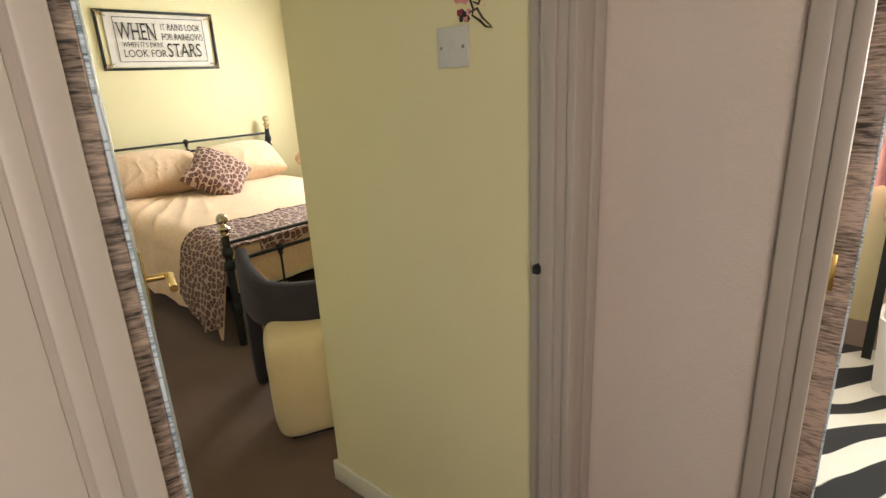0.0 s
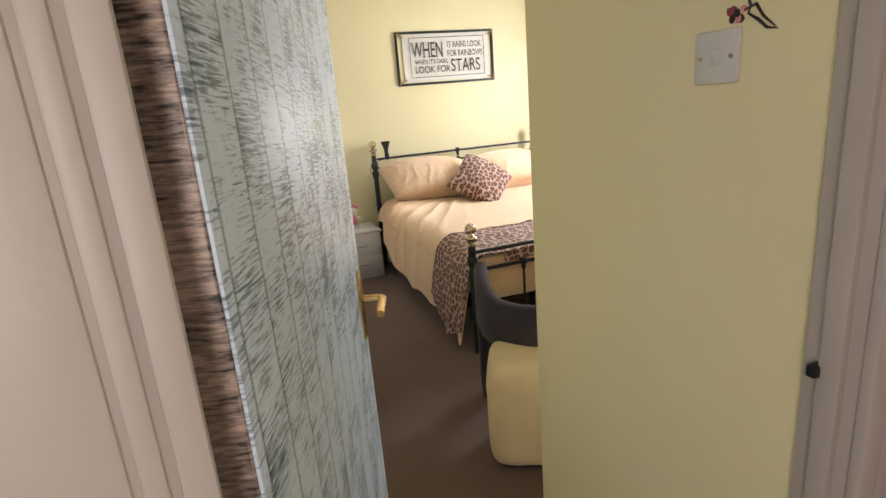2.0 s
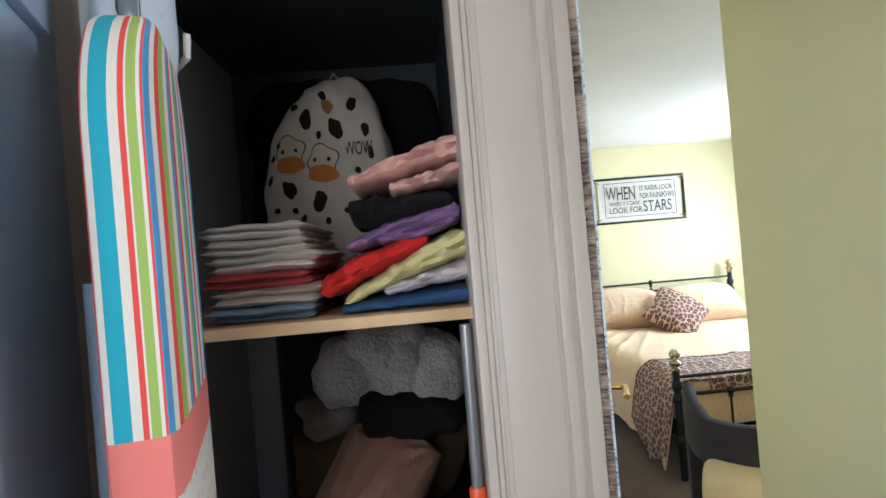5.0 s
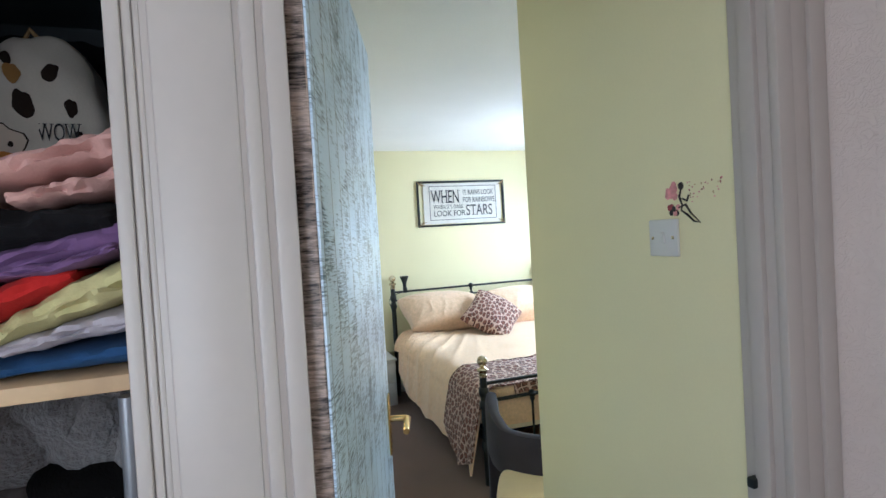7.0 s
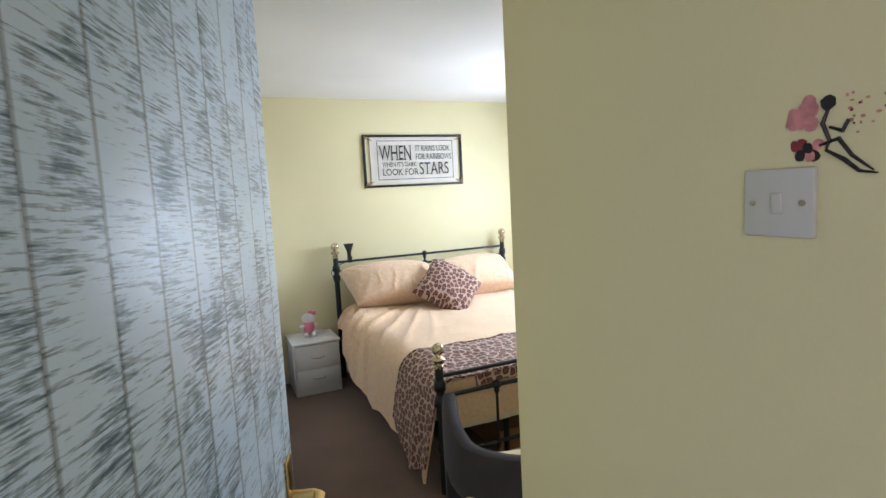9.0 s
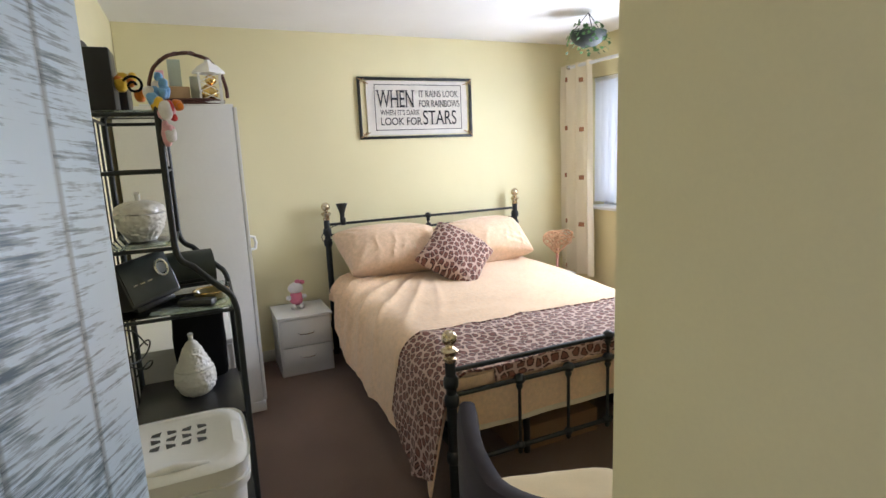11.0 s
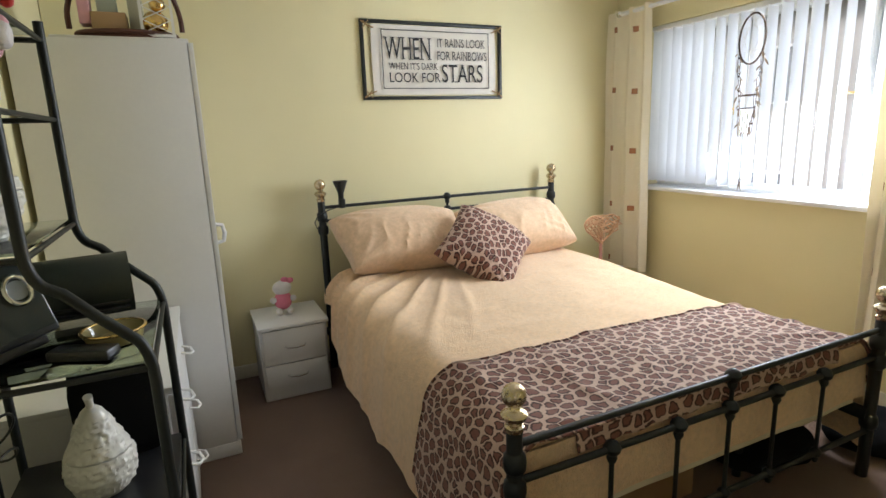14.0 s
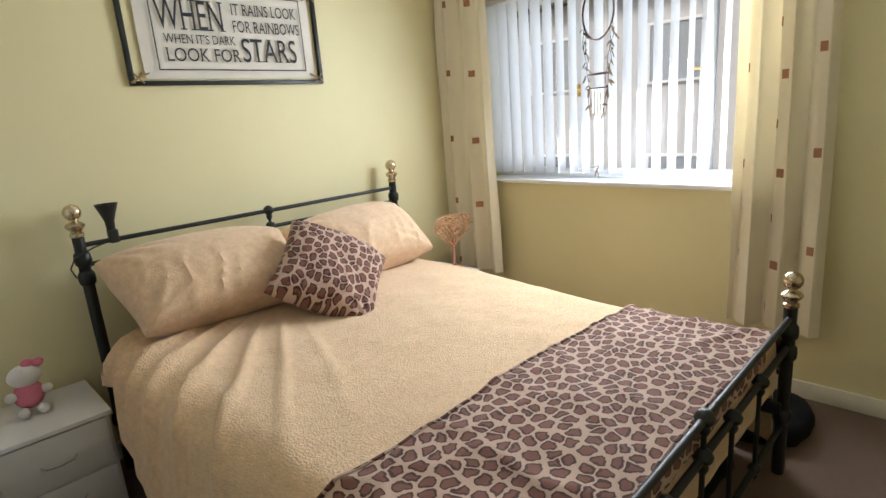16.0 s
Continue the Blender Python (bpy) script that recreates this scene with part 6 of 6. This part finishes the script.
# Shade under the shelf is put into the fur's and cloths' colours.
FUR = plain("shaded_white_pile", (0.36, 0.345, 0.34), 0.95, 90, 0.2, 12, 0.9, 0.02, 0.0, 0.4)
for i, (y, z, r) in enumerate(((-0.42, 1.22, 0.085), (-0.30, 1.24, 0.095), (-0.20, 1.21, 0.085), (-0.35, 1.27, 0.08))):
    tagged(part("fur_cushion", soft_box((-1.10, y - r, z - r), (-0.85, y + r, z + r), 0.02, i * 3.1, 8, 2.3, freq=16), FUR), "fluffy white cushion, darkened for shade, pushed under the shelf", "cushion", "soft stuff in the cupboard")
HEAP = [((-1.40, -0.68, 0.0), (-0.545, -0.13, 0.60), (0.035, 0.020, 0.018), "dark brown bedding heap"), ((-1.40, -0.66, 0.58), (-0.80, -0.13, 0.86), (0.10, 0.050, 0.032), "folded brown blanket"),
        ((-1.40, -0.60, 0.85), (-0.96, -0.14, 1.07), (0.10, 0.066, 0.040), "crumpled tan blanket"), ((-1.38, -0.40, 1.05), (-0.84, -0.135, 1.19), (0.010, 0.009, 0.009), "heap of black clothes"), ((-1.30, -0.56, 1.06), (-0.93, -0.385, 1.15), (0.16, 0.14, 0.13), "crumpled off-white lace cloth, darkened for shade,")]
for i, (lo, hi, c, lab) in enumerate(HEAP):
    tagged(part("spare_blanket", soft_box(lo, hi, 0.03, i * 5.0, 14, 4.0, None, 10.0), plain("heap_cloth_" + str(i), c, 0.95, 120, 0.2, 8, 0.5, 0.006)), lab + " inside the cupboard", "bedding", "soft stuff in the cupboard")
# Pillow, cushion and bag colours are also lowered for the cupboard's shade.
spare = tagged(part("spare_pillow", cushion(0.24, 0.32, 0.19, Matrix.Identity(4), 0.018, 3.0, 40), plain("shaded_tan_satin", (0.25, 0.14, 0.095), 0.6, 120, 0.1, 8, 0.3)), "tan creased satin pillow leaning in the cupboard", "pillow")
spare.matrix_basis = lean(-0.80, -0.375, 0.945, 48, -24)
tagged(part("teal_cushion", soft_box((-0.78, -0.53, 0.57), (-0.555, -0.30, 0.90), 0.014, 8.0, 10, 2.8), plain("shaded_teal_cloth", (0.065, 0.17, 0.185), 0.9)), "teal cushion low in the cupboard", "cushion")
CORAL = soft_box((-0.75, -0.30, 0.57), (-0.54, -0.175, 0.965), 0.022, 5.0, 14, 3.6, None, 14.0)
for v in CORAL.verts:
    v.co.y -= 0.16 * max(0.0, 0.95 - v.co.z) * max(0.0, min(1.0, (-0.175 - v.co.y) / 0.10))
tagged(part("red_bag", CORAL, plain("shaded_coral_plastic", (0.36, 0.080, 0.055), 0.35, 30, 0.25, 5, 0.6, 0.02)), "coral red plastic bag in the cupboard", "bag")
broom = thing("broom", (-0.50, -0.155, 0), "broom with a black handle, orange collar and grey pole", "broom")
part("handle", tube([(-0.50, -0.157, 0.0), (-0.50, -0.153, 1.054)], 0.0125, 12), BLACK_PLASTIC, broom)
part("collar", lathe((-0.50, -0.153, 1.054), [(0.0135, 0.0), (0.0150, 0.004), (0.0150, 0.036), (0.0125, 0.042)], 14), plain("orange_plastic", (0.75, 0.10, 0.02), 0.4), broom, "orange plastic collar")
part("pole", tube([(-0.50, -0.153, 1.095), (-0.50, -0.151, 1.375)], 0.010, 12), plain("grey_pole_metal", (0.30, 0.31, 0.33), 0.35, 60, 0.08, 8, 0.05, 0.001, 0.6), broom, "grey metal pole")


def stripe_material():
    """Board cover: stripes along its length, a coral band, then spots; v is height, u runs across."""
    m, n, k, b = nodes_of("striped_board_cover")
    tc, sep = n.new("ShaderNodeTexCoord"), n.new("ShaderNodeSeparateXYZ")
    k.new(tc.outputs["UV"], sep.inputs[0])
    u, v = sep.outputs["X"], sep.outputs["Y"]
    cream, teal, red, green, blue = (0.74, 0.68, 0.60), (0.04, 0.36, 0.46), (0.72, 0.07, 0.06), (0.34, 0.46, 0.10), (0.10, 0.30, 0.55)
    seq = [(0.0, red), (0.03, cream), (0.10, teal), (0.26, cream), (0.36, red), (0.42, cream), (0.44, green), (0.52, cream), (0.55, red), (0.57, blue), (0.61, cream), (0.64, red), (0.66, green), (0.69, cream), (0.72, blue), (0.75, red), (0.77, cream), (0.80, green), (0.83, blue), (0.86, cream), (0.89, red), (0.91, cream), (0.94, blue), (0.97, cream)]
    stripes = ramp(n, k, u, seq, True)
    comb = n.new("ShaderNodeCombineXYZ")
    k.new(calc(n, k, "ADD", calc(n, k, "MULTIPLY", u, 0.117), calc(n, k, "MULTIPLY", calc(n, k, "MAXIMUM", calc(n, k, "SUBTRACT", u, 0.63), 0.0), 0.91)), comb.inputs[0])
    k.new(calc(n, k, "MULTIPLY", v, 1.405), comb.inputs[1])
    vor = n.new("ShaderNodeTexVoronoi")
    vor.voronoi_dimensions = "2D"
    vor.inputs["Scale"].default_value, vor.inputs["Randomness"].default_value = 26, 0.25
    k.new(comb.outputs[0], vor.inputs["Vector"])
    spots = ramp(n, k, vor.outputs["Distance"], [(0.14, (0.75, 0.42, 0.36)), (0.18, cream)])
    lower = mixed(n, k, calc(n, k, "LESS_THAN", v, 0.608), (0.75, 0.20, 0.17), spots)
    k.new(mixed(n, k, calc(n, k, "GREATER_THAN", v, 0.655), lower, stripes), b.inputs["Base Color"])
    b.inputs["Roughness"].default_value = 0.85
    bumped(n, k, b, noise_tex(n, k, tc.outputs["Object"], 260), 0.25, 0.001)
    return m


B_CORNER, B_ALONG = Vector((-0.137, -0.480, 0)), Vector((-0.364, -0.106, 0)).normalized()
B_OUT = Vector((-0.106, 0.364, 0)).normalized()
cup_door = thing("door_3", (-0.455, -0.765, 0), "open cupboard door painted pale grey-blue", "door", kind="structure")
CD = Matrix.Translation((-0.452, -0.762, 0)) @ Matrix.Rotation(math.atan2(0.106, 0.364), 4, "Z")
PALE_BLUE = plain("pale_blue_door_paint", (0.52, 0.62, 0.76), 0.4, 60, 0.04, 2, 0.06, 0.001)
part("leaf", box((0.0, -0.035, 0.01), (0.60, 0.0, 2.09), 0.003, CD), PALE_BLUE, cup_door)
part("hook_rail", box((0.08, 0.0, 1.86), (0.55, 0.018, 1.93), 0.003, CD), PALE_BLUE, cup_door)

board = thing("ironing_board", (-0.31, -0.57, 0.0), "folded ironing board with a striped cover on the cupboard door", "ironing board")
WIDE, THICK, B_FOOT, B_NOSE = 0.38, 0.074, 0.42, 1.825


def board_ring(v):
    """Outline of the padded board at height v: u runs round it, the front edge first, then the broad face."""
    z = B_FOOT + (B_NOSE - B_FOOT) * v
    e = min(1.0, (1 - v) / 0.13)
    squeeze = math.sqrt(max(0.0, 1 - (1 - e) ** 2)) if e < 1 else 1.0
    thin = math.sqrt(max(0.02, 1 - max(0.0, 1 - (1 - v) / 0.028) ** 2))
    pts = []
    for q in steps(0, 1, 48)[:-1]:
        ang = 2 * math.pi * q - math.pi * 0.75
        c, sn = math.cos(ang), math.sin(ang)
        k2 = (abs(c) ** 7 + abs(sn) ** 7) ** (-1 / 7)
        w = WIDE * (0.5 + 0.5 * c * k2 * squeeze - 0.06 * (1 - squeeze))
        d = THICK * (0.5 + 0.5 * sn * k2 * thin)
        pts.append(B_CORNER + B_ALONG * w - B_OUT * d + Vector((0, 0, z)))
    return pts


bm = bmesh.new()
uv = bm.loops.layers.uv.new("UVMap")
heights = steps(0, 0.86, 16) + steps(0.87, 0.97, 12) + steps(0.974, 1.0, 12)
rings = [[bm.verts.new(p) for p in board_ring(v)] for v in heights]


def unrolled(q):
    """Position across the cover: the front edge takes the first part, the broad face the rest."""
    if q <= 0.25:
        return 0.63 + 0.37 * q / 0.25
    if q >= 0.75:
        return 0.63 * (q - 0.75) / 0.25
    return (0.75 - q) * 2


for i in range(len(rings) - 1):
    for j in range(48):
        quad = (rings[i][j], rings[i][(j + 1) % 48], rings[i + 1][(j + 1) % 48], rings[i + 1][j])
        f = bm.faces.new(quad)
        across = [min(0.999, unrolled(q / 48)) for q in (j, j + 1, j + 1, j)]
        if j == 47:
            across = [unrolled(47 / 48), 0.629, 0.629, unrolled(47 / 48)]
        for loop_, u in zip(f.loops, across):
            loop_[uv].uv = (u, (loop_.vert.co.z - 0.42) / 1.405)
bm.faces.new(rings[0][::-1])
bm.faces.new(rings[-1])
bmesh.ops.recalc_face_normals(bm, faces=bm.faces[:])
part("cover", bm, stripe_material(), board, "striped cover with a coral band")
STEEL_BLUE = plain("grey_blue_steel", (0.20, 0.26, 0.32), 0.4)
for off in (0.10, 0.28):
    p = B_CORNER + B_ALONG * off - B_OUT * (THICK + 0.014)
    part("leg_tube", tube([p + Vector((0, 0, 0.02)), p + Vector((0, 0, 1.5))], 0.012, 10), STEEL_BLUE, board)
part("heel_rest", tube([B_CORNER + B_ALONG * 0.06 - B_OUT * 0.03 + Vector((0, 0, 0.0)), B_CORNER + B_ALONG * 0.06 - B_OUT * 0.03 + Vector((0, 0, 0.43))], 0.011, 8), STEEL_BLUE, board)

iron = thing("iron", (-0.33, -0.66, 1.80), "white steam iron hung on the cupboard door", "iron")
IR = Matrix.Translation((-0.405, -0.625, 1.760)) @ Matrix.Rotation(radians(-40), 4, "Z")
IRON_BLUE = plain("pale_blue_plastic", (0.62, 0.68, 0.78), 0.3)
part("body", soft_box((-0.060, 0.000, 0.0), (0.060, 0.045, 0.29), 0.002, 2, 9, 3.2, IR), IRON_BLUE, iron)
part("heel_plate", soft_box((-0.064, -0.016, -0.006), (0.064, 0.004, 0.295), 0.001, 1, 9, 3.6, IR), PLASTIC, iron, "white heel plate")
part("water_window", box((0.004, 0.040, 0.110), (0.036, 0.048, 0.200), 0.008, IR), plain("grey_window_plastic", (0.20, 0.22, 0.25), 0.25), iron, "grey water window")
part("wall_hook", tube([IR @ Vector((-0.070, -0.07, 0.09)), IR @ Vector((-0.074, -0.01, 0.075)), IR @ Vector((-0.076, 0.02, 0.085)), IR @ Vector((-0.076, 0.024, 0.12))], 0.006, 8), PLASTIC, iron)

# ---- second bedroom seen past the landing ----
D2 = Matrix.Translation((-0.030, 1.125, 0)) @ Matrix.Rotation(radians(93), 4, "Z")
paper_door("door_2", D2, 0.74, "open flush door papered in worn brown planks")
rug = tagged(part("zebra_rug", sheet(steps(-0.9, 1.3, 20), steps(1.2, 3.2, 20), lambda x, y: Vector((x, y, 0.012 + 0.002 * noise.noise(Vector((x * 4, y * 4, 0))))), 0.010), ZEBRA), "black and white zebra-striped rug", "rug")
desk = thing("side_desk", (0.55, 3.3, 0), "brown wooden desk under the window", "desk")
part("desktop", box((0.0, 3.05, 0.72), (1.2, 3.58, 0.75), 0.004), PINE, desk)
for lx in (0.04, 1.14):
    for ly in (3.09, 3.54):
        part("leg", box((lx - 0.02, ly - 0.02, 0), (lx + 0.02, ly + 0.02, 0.72)), BLACK, desk)
tagged(part("pink_curtain", sheet(steps(0, 1, 50), steps(0, 1, 10), lambda u, f: Vector((-0.45 + 0.5 * u, 3.50 + 0.025 * math.sin(u * 40), 2.40 - 1.6 * f)), 0.003), BRIGHT["pink"]), "bright pink curtain by the window", "curtain")
tagged(part("white_bin", loft([rounded_ring(0.2, 2.85, r, r, z, 0) for r, z in ((0.12, 0.013), (0.14, 0.36), (0.13, 0.36), (0.11, 0.03))]), PLASTIC), "white plastic waste bin on the rug", "bin")
